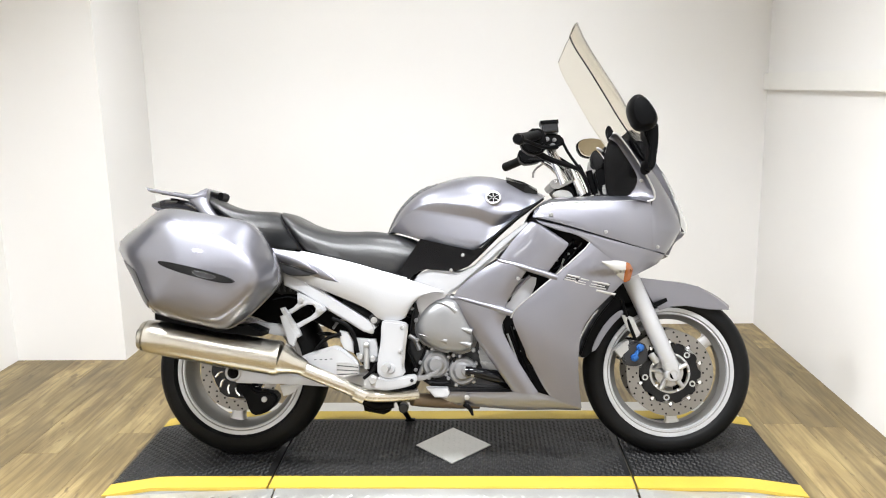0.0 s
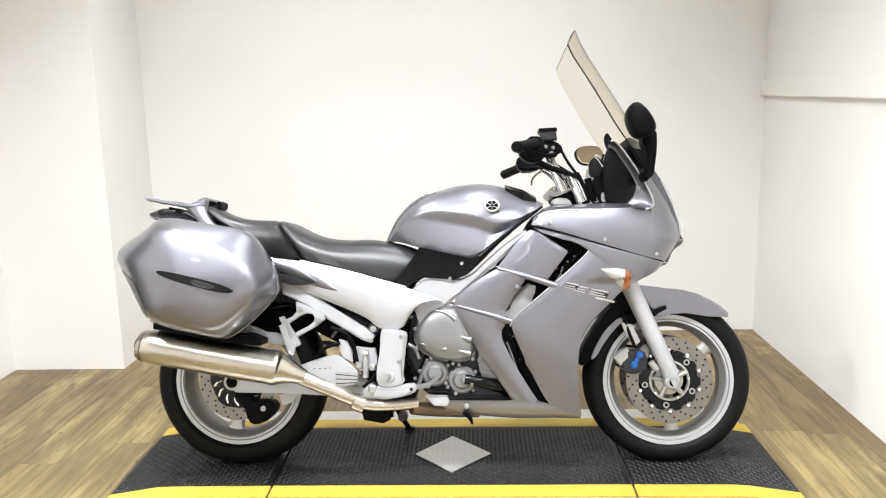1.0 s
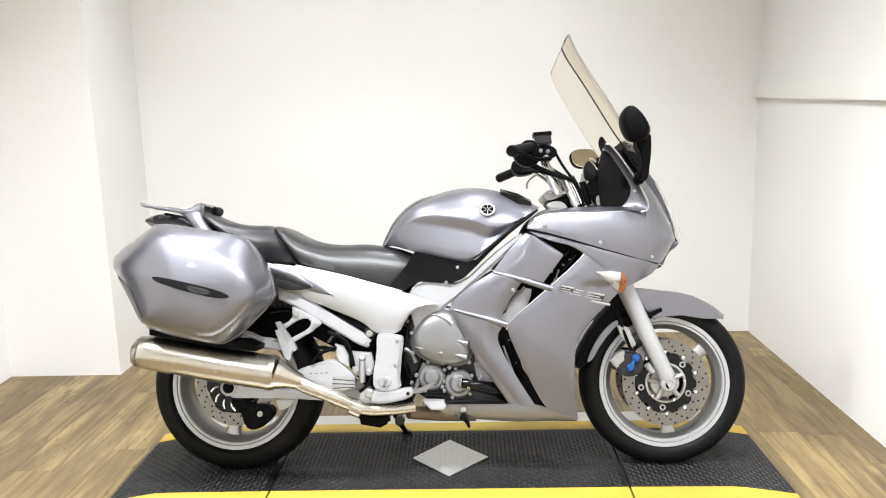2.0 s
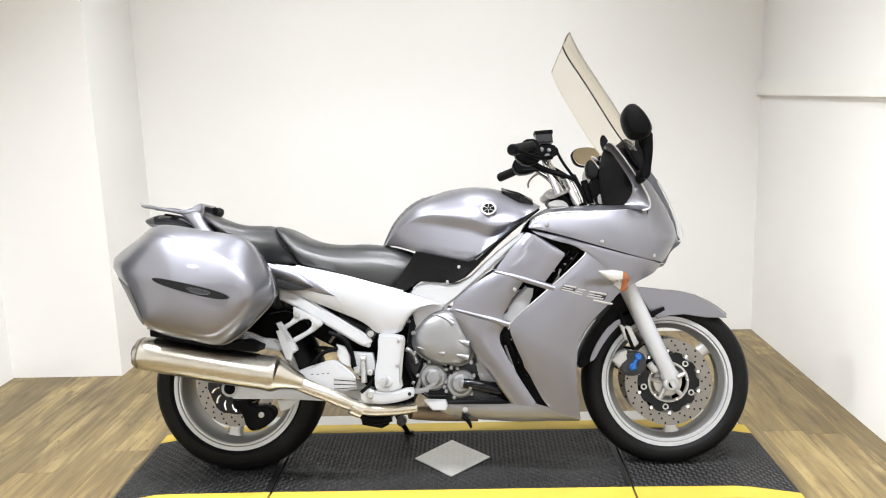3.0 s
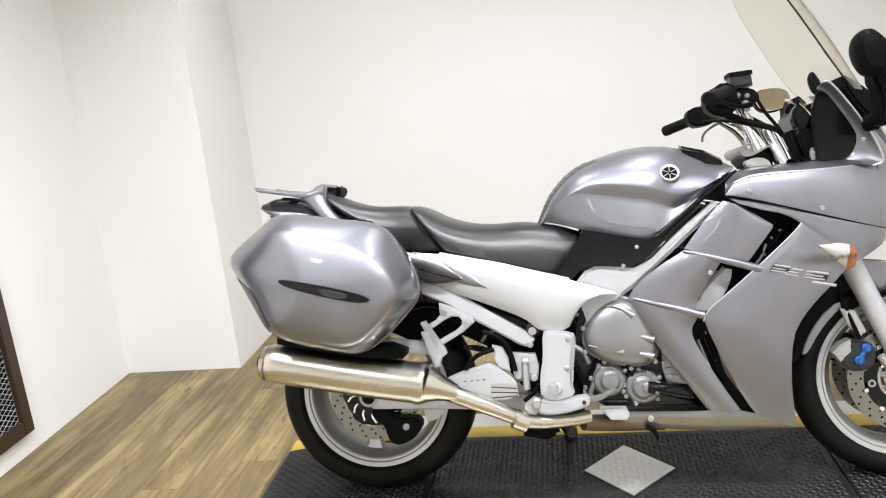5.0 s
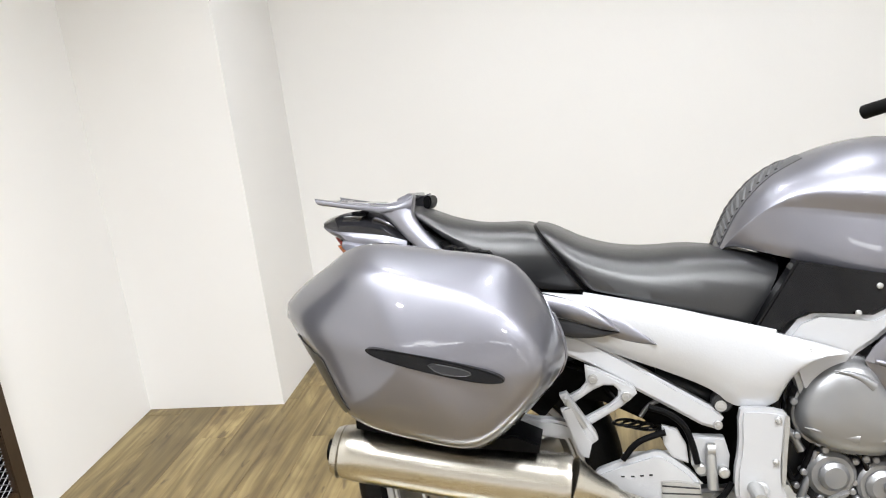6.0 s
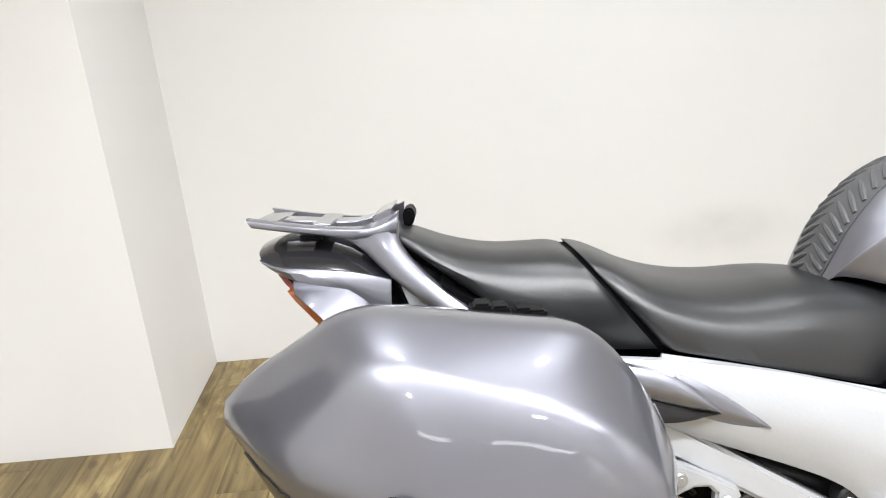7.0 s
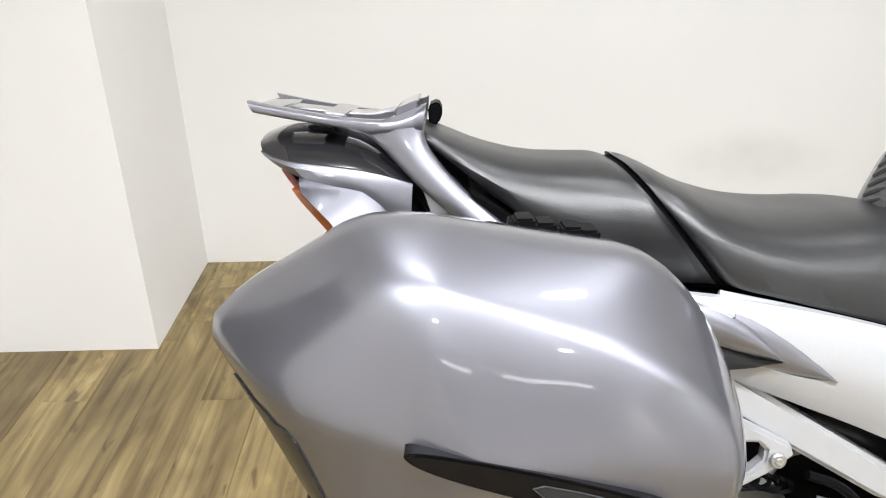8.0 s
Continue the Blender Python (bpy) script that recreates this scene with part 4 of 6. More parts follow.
def screen_rows(n=18):
    c = resample(chaikin([(p[0], p[1], 0) for p in SCC], 2, False), n)
    r = resample(chaikin([(p[0], p[1], 0) for p in SCR], 2, False), n)
    out = []
    for k in range(n):
        f = k / (n - 1) * (len(SCW) - 1)
        i = min(int(f), len(SCW) - 2)
        w = SCW[i] + (SCW[i + 1] - SCW[i]) * (f - i)
        row = []
        for j in range(21):
            u = j / 10 - 1
            s = k + (n - 1 - k) * 0.035 * u ** 6  # rounded upper corners
            i = min(int(s), n - 2)
            p = c[i].lerp(c[i + 1], s - i).lerp(r[i].lerp(r[i + 1], s - i), u * u)
            row.append(Vector((p.x, u * w, p.y)))
        out.append(row)
    return out


rows = screen_rows()
screen = part("windscreen", loft([r + [v - Vector((0.0035, 0, 0.001)) for v in r[::-1]] for r in rows]), M_SCREEN, bike, "tall clear lightly smoked windscreen")
screen.visible_shadow = False
part("screen_edge", tube([r[0] for r in rows], 0.0016, 6, 0), M_BODY_DARK, screen)
part("screen_edge", tube([r[-1] for r in rows], 0.0007, 6, 0), M_SCREEN, screen)
part("screen_bracket", slab([(1.378, 1.145), (1.402, 1.153), (1.478, 1.086), (1.481, 1.022), (1.437, 1.042)], -0.12, 0.12, 0.008, 1), M_BLACK, bike)

# mirrors
MIR = [(1.335, 1.165), (1.339, 1.202), (1.357, 1.225), (1.376, 1.226), (1.403, 1.201), (1.425, 1.164), (1.431, 1.139), (1.420, 1.117), (1.384, 1.109), (1.356, 1.118)]
MCX, MCZ = sum(p[0] for p in MIR) / 10, sum(p[1] for p in MIR) / 10


def mirror_housing():
    pts = resample(chaikin([(p[0], p[1], 0) for p in MIR], 2), 40, True)

    def ring(y, k, dx=0.0):
        return [Vector((MCX + (p.x - MCX) * k + dx, y, MCZ + (p.y - MCZ) * k)) for p in pts]
    return loft([ring(-0.29, 0.55, 0.01), ring(-0.30, 0.85, 0.006), ring(-0.33, 0.99), ring(-0.36, 1.0), ring(-0.385, 0.93), ring(-0.40, 0.75), ring(-0.405, 0.4)])


STEM = [(1.401, 1.151), (1.443, 1.150), (1.444, 1.091), (1.437, 1.036), (1.427, 0.988), (1.406, 1.000), (1.412, 1.036), (1.409, 1.082), (1.395, 1.107)]
for flip in (False, True):
    f = mirror_y if flip else (lambda b: b)
    if not flip:
        mir = part("mirror", f(mirror_housing()), M_BLACK, bike, "black plastic rear-view mirror")
        part("stem", f(slab(STEM, -0.32, -0.25, 0.006, 1)), M_BLACK, mir)
        part("stem_foot", slab([(1.410, 1.030), (1.436, 1.034), (1.430, 0.984), (1.409, 0.992)], -0.26, -0.18, 0.005, 1), M_BLACK, mir)
LMIR = [(1.265, 1.156), (1.270, 1.179), (1.298, 1.193), (1.339, 1.194), (1.371, 1.185), (1.385, 1.155), (1.366, 1.122), (1.327, 1.111), (1.284, 1.119)]
lm = part("mirror", slab(LMIR, 0.37, 0.42, 0.012, 2), M_BLACK, bike, "black plastic rear-view mirror")
LG = chaikin([(p[0], p[1], 0) for p in LMIR], 2)
lcx, lcz = sum(p.x for p in LG) / len(LG), sum(p.y for p in LG) / len(LG)
part("mirror_glass", loft([[Vector((lcx + (p.x - lcx) * 0.93, 0.351 - 0.05 * (p.x - lcx) + 0.32 * (p.y - lcz), lcz + (p.y - lcz) * 0.93)) for p in LG], [Vector((lcx + (p.x - lcx) * 0.93, 0.385, lcz + (p.y - lcz) * 0.93)) for p in LG]]), M_MIRROR, lm, "mirror glass")
part("stem", slab([(1.348, 1.134), (1.379, 1.147), (1.419, 1.059), (1.396, 1.014), (1.351, 1.061)], 0.22, 0.38, 0.008, 1), M_BLACK, lm)

# handlebars
GR = (0.990, 1.091, 1.070, 1.120)
grip = part("grip", tube([(GR[0], -0.36, GR[1]), (GR[0] + 0.003, -0.35, GR[1]), (GR[2] - 0.01, -0.235, GR[3])], [0.019, 0.0185, 0.0165], 18, 0), M_RUBBER, bike, "black rubber grip")
part("bar_end", tube([(GR[0] - 0.004, -0.378, GR[1] - 0.001), (GR[0], -0.36, GR[1])], [0.014, 0.019], 16, 0), M_BLACK, grip)
LGp = (0.975, 1.080, 1.064, 1.104)
part("grip", tube([(LGp[0], 0.37, LGp[1]), (LGp[2], 0.24, LGp[3])], [0.018, 0.0165], 18, 0), M_RUBBER, bike, "black rubber grip")
part("switch_housing", slab([(1.034, 1.144), (1.078, 1.144), (1.092, 1.109), (1.084, 1.085), (1.042, 1.086), (1.024, 1.110)], -0.235, -0.165, 0.008, 1), M_BLACK, bike)
part("switch_housing", slab([(1.011, 1.117), (1.051, 1.134), (1.099, 1.124), (1.120, 1.089), (1.083, 1.071), (1.028, 1.068)], 0.16, 0.24, 0.008, 1), M_BLACK, bike)
part("switch_block", slab([(1.011, 1.129), (1.066, 1.145), (1.098, 1.106), (1.087, 1.065), (1.040, 1.055), (1.003, 1.084)], -0.215, -0.15, 0.008, 1), M_BLACK, bike)
res = part("brake_reservoir", slab([(1.076, 1.168), (1.131, 1.171), (1.135, 1.135), (1.080, 1.133)], -0.205, -0.145, 0.004), M_BODY_DARK, bike, "black brake fluid reservoir")
part("lid", slab([(1.073, 1.173), (1.133, 1.176), (1.135, 1.165), (1.075, 1.162)], -0.21, -0.14, 0.002), M_BLACK, res)
part("master_cylinder", slab([(1.088, 1.133), (1.135, 1.132), (1.158, 1.108), (1.145, 1.088), (1.099, 1.085), (1.080, 1.109)], -0.19, -0.15, 0.006, 1), M_BLACK, bike)
for p, r in zip([(1.096, 1.112), (1.121, 1.109), (1.115, 1.088), (1.121, 1.073)], (0.008, 0.007, 0.010, 0.006)):
    part("bolt", drum(p, r, -0.185, -0.199, 0.003, 12), M_ENGINE, bike)
part("hose_joint", tube(at_y([(1.062, 1.069), (1.109, 1.043), (1.161, 1.027), (1.199, 1.013)], -0.175), [0.012, 0.010, 0.009, 0.007], 10), M_BLACK, bike)
part("brake_lever", tube([(p[0], y, p[1]) for p, y in zip([(1.129, 1.085), (1.081, 1.074), (1.023, 1.086), (0.996, 1.087)], (-0.19, -0.25, -0.33, -0.37))], [0.008, 0.006, 0.006, 0.007], 10), M_BLACK, bike)
part("clutch_lever", tube([(p[0], y, p[1]) for p, y in zip([(1.177, 1.076), (1.126, 1.081), (1.093, 1.064), (1.082, 1.046), (1.084, 1.030)], (0.2, 0.22, 0.27, 0.3, 0.31))], [0.006, 0.005, 0.004, 0.004, 0.004], 8), M_CAST, bike)
for y, pts in ((-0.13, [(1.103, 1.102), (1.135, 1.038), (1.165, 0.969)]), (0.13, [(1.106, 1.079), (1.164, 1.045), (1.205, 0.980)])):
    part("handlebar", tube(at_y(pts, y), [0.012, 0.019, 0.024], 16), M_CHROME, bike, "silver cast handlebar")
for y in (-0.1, 0.1):
    part("fork_cap", tube([(p[0], y, p[1]) for p in [(1.194, 1.025), (1.206, 0.997), (1.234, 0.931)]], [0.027, 0.029, 0.03], 24, 0), M_CHROME, bike)
    part("fork_sleeve", tube([(p[0], y, p[1]) for p in [(1.248, 1.012), (1.270, 0.930)]], 0.012, 14, 0), M_BLACK, bike)
part("top_yoke", slab([(1.109, 0.973), (1.132, 0.986), (1.165, 0.986), (1.209, 1.003), (1.223, 0.991), (1.166, 0.960), (1.135, 0.948), (1.115, 0.954)], -0.12, 0.12, 0.006, 1), M_CAST, bike, "silver top yoke")
part("yoke_gap", slab([(1.127, 0.957), (1.168, 0.964), (1.192, 0.951), (1.201, 0.921), (1.146, 0.922), (1.129, 0.942)], -0.105, 0.105, 0.004), M_BLACK, bike)
part("yoke_clamp", slab([(1.118, 0.935), (1.148, 0.946), (1.180, 0.939), (1.193, 0.916), (1.131, 0.915)], -0.13, -0.08, 0.005, 1), M_CAST, bike)
for p in [(1.129, 0.974), (1.162, 1.018), (1.184, 1.027)]:
    part("bolt", drum(p, 0.008, -0.12, -0.138, 0.002, 6), M_CHROME, bike)
for pts, y in (([(1.148, 1.115), (1.173, 1.065), (1.202, 1.026), (1.232, 0.976), (1.245, 0.921)], -0.155), ([(1.088, 1.096), (1.137, 1.059), (1.186, 1.029), (1.225, 0.999)], -0.125), ([(1.054, 1.076), (1.128, 1.075), (1.192, 1.052), (1.245, 1.003), (1.272, 0.945)], 0.1)):
    part("cable", tube(at_y(pts, y), 0.005, 8, 2), M_BLACK, bike)

# frame and side covers
BOX = [(0.662, 0.779), (0.767, 0.754), (0.841, 0.738), (0.868, 0.747), (0.924, 0.793), (0.990, 0.849), (0.992, 0.837), (0.935, 0.787), (0.888, 0.741), (0.856, 0.710), (0.825, 0.683), (0.781, 0.666), (0.727, 0.671), (0.673, 0.675), (0.645, 0.662), (0.617, 0.639), (0.578, 0.653)]
both("tank_side_trim", lambda: slab(BOX, -0.19, -0.14, 0.012), M_GLOSS, "black satin plastic trim")
part("tank_seam", tube(at_y([(1.083, 0.911), (1.040, 0.880), (0.994, 0.846), (0.924, 0.791), (0.870, 0.741)], -0.187), [0.004, 0.006, 0.006, 0.006, 0.005], 8), M_BLACK, bike)
for p in [(0.806, 0.721), (0.766, 0.671)]:
    bolt(p, -0.19, bike, 0.006)
FRM = [(0.628, 0.625), (0.659, 0.662), (0.698, 0.676), (0.747, 0.669), (0.796, 0.662), (0.844, 0.684), (0.888, 0.725), (0.943, 0.773), (1.025, 0.833), (1.037, 0.817), (0.903, 0.701), (0.800, 0.613), (0.765, 0.590), (0.726, 0.542), (0.657, 0.513)]
both("frame_spar", lambda: slab(FRM, -0.185, -0.13, 0.01), M_ALU, "silver painted aluminium frame spar")
COVER_T = [(0.139, 0.752), (0.202, 0.744), (0.271, 0.735), (0.378, 0.714), (0.475, 0.688), (0.573, 0.655), (0.640, 0.634), (0.698, 0.615), (0.741, 0.599)]
COVER_B = [(0.191, 0.672), (0.224, 0.655), (0.281, 0.628), (0.348, 0.600), (0.414, 0.573), (0.475, 0.545), (0.505, 0.523), (0.520, 0.504), (0.599, 0.495), (0.633, 0.557), (0.663, 0.598)]


def cover_surface(x, z):
    return 0.212


both("side_cover", lambda: strip(COVER_T, COVER_B, 34, 12, thick=0.02, bow=0.014, smooth=1, surf=cover_surface), M_ALU, "silver painted side cover")
bolt((0.670, 0.605), -0.213, bike, 0.008)
FIN_A = [(0.163, 0.752), (0.235, 0.732), (0.282, 0.706), (0.317, 0.669)]
FIN_B = [(0.176, 0.708), (0.214, 0.698), (0.272, 0.678), (0.317, 0.667)]
both("tail_fin", lambda: strip(FIN_A, FIN_B, 20, 6, thick=0.02, bow=0.006, surf=lambda x, z: 0.238), M_BODY)
# Raised contour of the cover; its darker paint stands in for reflection and shade.
FLARE_A = [(0.262, 0.722), (0.318, 0.699), (0.360, 0.668), (0.386, 0.637)]
FLARE_B = [(0.250, 0.668), (0.300, 0.648), (0.345, 0.636), (0.386, 0.634)]
both("cover_flare_shade", lambda: strip(FLARE_A, FLARE_B, 22, 8, thick=0.016, bow=0.008, surf=lambda x, z: 0.2215), M_BODY, "silver-grey flare behind the fin, its colour standing in for shade")
FIN_C = [(0.176, 0.705), (0.215, 0.695), (0.272, 0.674), (0.317, 0.664)]
FIN_D = [(0.194, 0.671), (0.223, 0.657), (0.271, 0.655), (0.317, 0.663)]
both("fin_underside", lambda: strip(FIN_C, FIN_D, 20, 6, thick=0.02, surf=lambda x, z: 0.232), M_BODY_DARK)
RAIL = [(0.190, 0.668), (0.254, 0.649), (0.496, 0.494), (0.507, 0.478), (0.489, 0.457), (0.463, 0.466), (0.251, 0.597), (0.193, 0.626)]
rail = both("subframe_rail", lambda: slab(RAIL, -0.205, -0.165, 0.006), M_ALU, "silver subframe rail")
bolt((0.494, 0.466), -0.205, bike, 0.009)
bolt((0.502, 0.503), -0.20, bike, 0.012)
INN = [(0.098, 0.725), (0.361, 0.631), (0.632, 0.507), (0.635, 0.246), (0.538, 0.227), (0.438, 0.349), (0.359, 0.450), (0.278, 0.491), (0.157, 0.512), (0.035, 0.635)]
part("inner_mudguard", slab(INN, -0.105, 0.12, 0.01), M_BLACK, bike)
part("tool_box", slab([(0.128, 0.700), (0.205, 0.668), (0.262, 0.630), (0.236, 0.590), (0.150, 0.585), (0.110, 0.640)], -0.135, -0.10, 0.010, 1), M_BODY_DARK, bike, "dark plastic box behind the rail")
for k in range(5):
    x = 0.128 + 0.020 * k
    part("box_rib", slab([(x, 0.655 - 0.11 * (x - 0.12)), (x + 0.007, 0.653 - 0.11 * (x - 0.12)), (x + 0.016, 0.600), (x + 0.009, 0.600)], -0.140, -0.132, 0.0015), M_SATIN, bike)
for pts, r, mat in (([(0.140, 0.575), (0.205, 0.590), (0.262, 0.560), (0.300, 0.510)], 0.007, M_GLOSS), ([(0.330, 0.600), (0.380, 0.560), (0.440, 0.540)], 0.006, M_GLOSS), ([(0.350, 0.470), (0.372, 0.500), (0.420, 0.505)], 0.005, M_ENGINE)):
    part("brake_pipe", tube(at_y(pts, -0.142), r, 8), mat, bike)
part("shock_spring", merge(*[lathe([(0.022, -0.003), (0.028, 0.0), (0.022, 0.003)], (0.318 + 0.016 * k, -0.12, 0.452 - 0.004 * k), 18, "z") for k in range(4)]), M_BODY_DARK, bike)
# passenger footrest
part("footrest_hanger", slab([(0.207, 0.526), (0.203, 0.537), (0.232, 0.551), (0.245, 0.566), (0.244, 0.600), (0.271, 0.590), (0.338, 0.553), (0.342, 0.540), (0.329, 0.529), (0.311, 0.515), (0.246, 0.479), (0.234, 0.492), (0.290, 0.520), (0.305, 0.534), (0.307, 0.548), (0.298, 0.558), (0.278, 0.559), (0.258, 0.551), (0.213, 0.523)], -0.228, -0.205, 0.004), M_ALU, bike, "silver passenger footrest hanger")
for p in [(0.258, 0.574), (0.321, 0.536)]:
    bolt(p, -0.228, bike, 0.010)
peg = part("passenger_footrest", slab([(0.191, 0.549), (0.205, 0.553), (0.257, 0.470), (0.261, 0.457), (0.249, 0.449), (0.235, 0.456)], -0.255, -0.222, 0.006), M_ALU, bike, "folded silver passenger footrest")
part("rubber_insert", slab([(0.199, 0.539), (0.208, 0.542), (0.242, 0.486), (0.234, 0.480)], -0.258, -0.25, 0.002), M_CAST, peg)
part("hanger_arm", slab([(0.028, 0.507), (0.067, 0.522), (0.126, 0.499), (0.184, 0.494), (0.223, 0.478), (0.207, 0.452), (0.164, 0.459), (0.096, 0.471), (0.038, 0.480)], -0.235, -0.2, 0.006, 1), M_ALU, bike)
bolt((0.071, 0.504), -0.236, bike, 0.009)
# heel plate
HEEL = [(0.530, 0.500), (0.545, 0.506), (0.612, 0.498), (0.622, 0.484), (0.609, 0.420), (0.604, 0.356), (0.611, 0.320), (0.557, 0.300), (0.516, 0.318), (0.515, 0.372), (0.528, 0.429)]
part("heel_plate", slab(HEEL, -0.238, -0.205, 0.007, 1), M_ALU, bike, "silver footrest plate")
for p in [(0.600, 0.482), (0.592, 0.400)]:
    bolt(p, -0.238, bike, 0.0065)
part("heel_guard", slab([(0.612, 0.492), (0.623, 0.486), (0.613, 0.420), (0.607, 0.352), (0.599, 0.352), (0.603, 0.420)], -0.243, -0.236, 0.002, 1), M_CAST, bike)
part("footrest_boss", drum((0.560, 0.344), 0.0175, -0.23, -0.2435, 0.004), M_ALU, bike)
PEGB = [(0.512, 0.318), (0.557, 0.307), (0.640, 0.326), (0.651, 0.313), (0.644, 0.290), (0.569, 0.272), (0.514, 0.272), (0.501, 0.291)]
part("footrest_bracket", slab(PEGB, -0.250, -0.212, 0.007, 1), M_ALU, bike, "silver footrest bracket")
part("pedal_pivot", drum((0.503, 0.305), 0.016, -0.22, -0.252, 0.006), M_CAST, bike)
part("footrest_pin", drum((0.633, 0.305), 0.006, -0.24, -0.254, 0.002, 12), M_BODY_DARK, bike)
part("brake_pedal", slab([(0.640, 0.318), (0.676, 0.320), (0.703, 0.333), (0.720, 0.340), (0.724, 0.332), (0.704, 0.318), (0.676, 0.303), (0.645, 0.300)], -0.236, -0.222, 0.004, 1), M_ENGINE, bike)
part("footrest", tube([(0.55, -0.235, 0.35), (0.548, -0.31, 0.352)], [0.014, 0.013], 14, 0), M_CAST, bike, "cast rider footrest")
part("pivot_bracket", slab([(0.468, 0.308), (0.497, 0.327), (0.513, 0.307), (0.509, 0.276), (0.486, 0.265), (0.467, 0.285)], -0.23, -0.18, 0.004, 1), M_CAST, bike)

# engine
BLOCK = [(0.625, 0.551), (0.700, 0.580), (0.839, 0.568), (0.984, 0.467), (0.991, 0.271), (0.931, 0.248), (0.695, 0.262), (0.647, 0.294), (0.610, 0.393)]
part("engine_block", slab(BLOCK, -0.135, 0.14, 0.012), M_BODY_DARK, bike, "dark engine block")
CLU = [(0.736, 0.586), (0.786, 0.578), (0.811, 0.535), (0.844, 0.469), (0.851, 0.428), (0.835, 0.394), (0.785, 0.381), (0.700, 0.398), (0.656, 0.426), (0.638, 0.464), (0.646, 0.504), (0.677, 0.554)]


def dome(outline, steps, times=2, n=64):
    pts = resample(chaikin([(p[0], p[1], 0) for p in outline], times), n, True)
    cx, cz = sum(p.x for p in pts) / n, sum(p.y for p in pts) / n
    return loft([[Vector((cx + (p.x - cx) * k, y, cz + (p.y - cz) * k)) for p in pts] for y, k in steps])


cov = part("clutch_cover", dome(CLU, [(-0.12, 1.03), (-0.165, 1.03), (-0.170, 1.015), (-0.172, 0.965), (-0.186, 0.94), (-0.196, 0.90), (-0.205, 0.80), (-0.211, 0.66), (-0.215, 0.48), (-0.217, 0.28), (-0.218, 0.05)]), M_ENGINE, bike, "grey painted clutch cover")
for pts in ([(0.749, 0.489), (0.794, 0.475), (0.834, 0.462)], [(0.748, 0.438), (0.794, 0.426), (0.831, 0.416)], [(0.714, 0.565), (0.752, 0.555), (0.783, 0.531)], [(0.654, 0.456), (0.721, 0.436), (0.750, 0.432)]):
    part("rib", tube(at_y(pts, -0.207), [0.001, 0.006, 0.011], 12, 1), M_ENGINE, cov)
for p in [(0.644, 0.499), (0.647, 0.431), (0.697, 0.401), (0.771, 0.380), (0.839, 0.396), (0.852, 0.450), (0.676, 0.553), (0.745, 0.581), (0.803, 0.542)]:
    part("bolt", drum(p, 0.0075, -0.16, -0.181, 0.002, 12), M_ENGINE, cov)
pump = part("engine_cover", merge(drum((0.708, 0.348), 0.047, -0.12, -0.178, 0.008), drum((0.710, 0.348), 0.029, -0.17, -0.192, 0.008)), M_ENGINE, bike, "grey round engine cover")
wp = (0.801, 0.324)
part("water_pump", merge(drum(wp, 0.048, -0.12, -0.176, 0.006), drum(wp, 0.034, -0.17, -0.188, 0.01), drum((wp[0] + 0.012, wp[1] + 0.002), 0.016, -0.18, -0.202, 0.004)), M_ENGINE, bike, "grey water pump housing")
for c0, r0 in (((0.708, 0.348), 0.052), (wp, 0.052)):
    for k in range(5):
        a = 0.5 + k * math.tau / 5
        part("bolt", drum((c0[0] + r0 * math.cos(a), c0[1] + r0 * math.sin(a)), 0.007, -0.15, -0.174, 0.002, 12), M_ENGINE, pump)
part("water_hose", tube([(p[0], y, p[1]) for p, y in zip([(0.811, 0.329), (0.853, 0.323), (0.895, 0.310), (0.933, 0.295), (0.968, 0.269)], (-0.195, -0.195, -0.188, -0.165, -0.13))], [0.016, 0.018, 0.019, 0.019, 0.02], 16), M_GLOSS, bike, "black water hose")
part("hose_clamp", tube(at_y([(0.832, 0.325), (0.842, 0.323)], -0.192), 0.0195, 16, 0), M_CAST, bike)
part("cylinder_block", slab([(0.859, 0.432), (0.898, 0.415), (0.944, 0.345), (0.932, 0.325), (0.869, 0.330), (0.858, 0.373)], -0.168, -0.12, 0.005), M_ENGINE, bike)
for k in range(4):
    z = 0.350 + 0.020 * k
    part("cooling_fin", slab([(0.862 + 0.006 * k, z), (0.905 - 0.004 * k, z - 0.004), (0.905 - 0.004 * k, z + 0.003), (0.862 + 0.006 * k, z + 0.007)], -0.176, -0.164, 0.001), M_ENGINE, bike)
for pts, r in (([(0.640, 0.560), (0.628, 0.510), (0.622, 0.462)], 0.0045), ([(0.655, 0.300), (0.690, 0.288), (0.760, 0.286)], 0.0045), ([(0.752, 0.402), (0.772, 0.372), (0.776, 0.342)], 0.006), ([(0.854, 0.470), (0.882, 0.440), (0.902, 0.402)], 0.005)):
    part("engine_pipe", tube(at_y(pts, -0.17), r, 8), M_GLOSS, bike)
for p in [(0.640, 0.330), (0.660, 0.300), (0.752, 0.300), (0.860, 0.390), (0.880, 0.350), (0.925, 0.335), (0.630, 0.540)]:
    part("bolt", drum(p, 0.0062, -0.16, -0.180, 0.0015, 10), M_ENGINE, bike)
part("oil_sump", slab([(0.681, 0.278), (0.980, 0.270), (1.038, 0.244), (0.969, 0.220), (0.735, 0.222)], -0.15, 0.12, 0.01), M_BODY_DARK, bike)
part("sump_guard", slab([(0.677, 0.273), (0.750, 0.271), (0.757, 0.253), (0.749, 0.240), (0.706, 0.240)], -0.205, -0.16, 0.004), M_ALU, bike)
bolt((0.815, 0.237), -0.185, bike, 0.009)
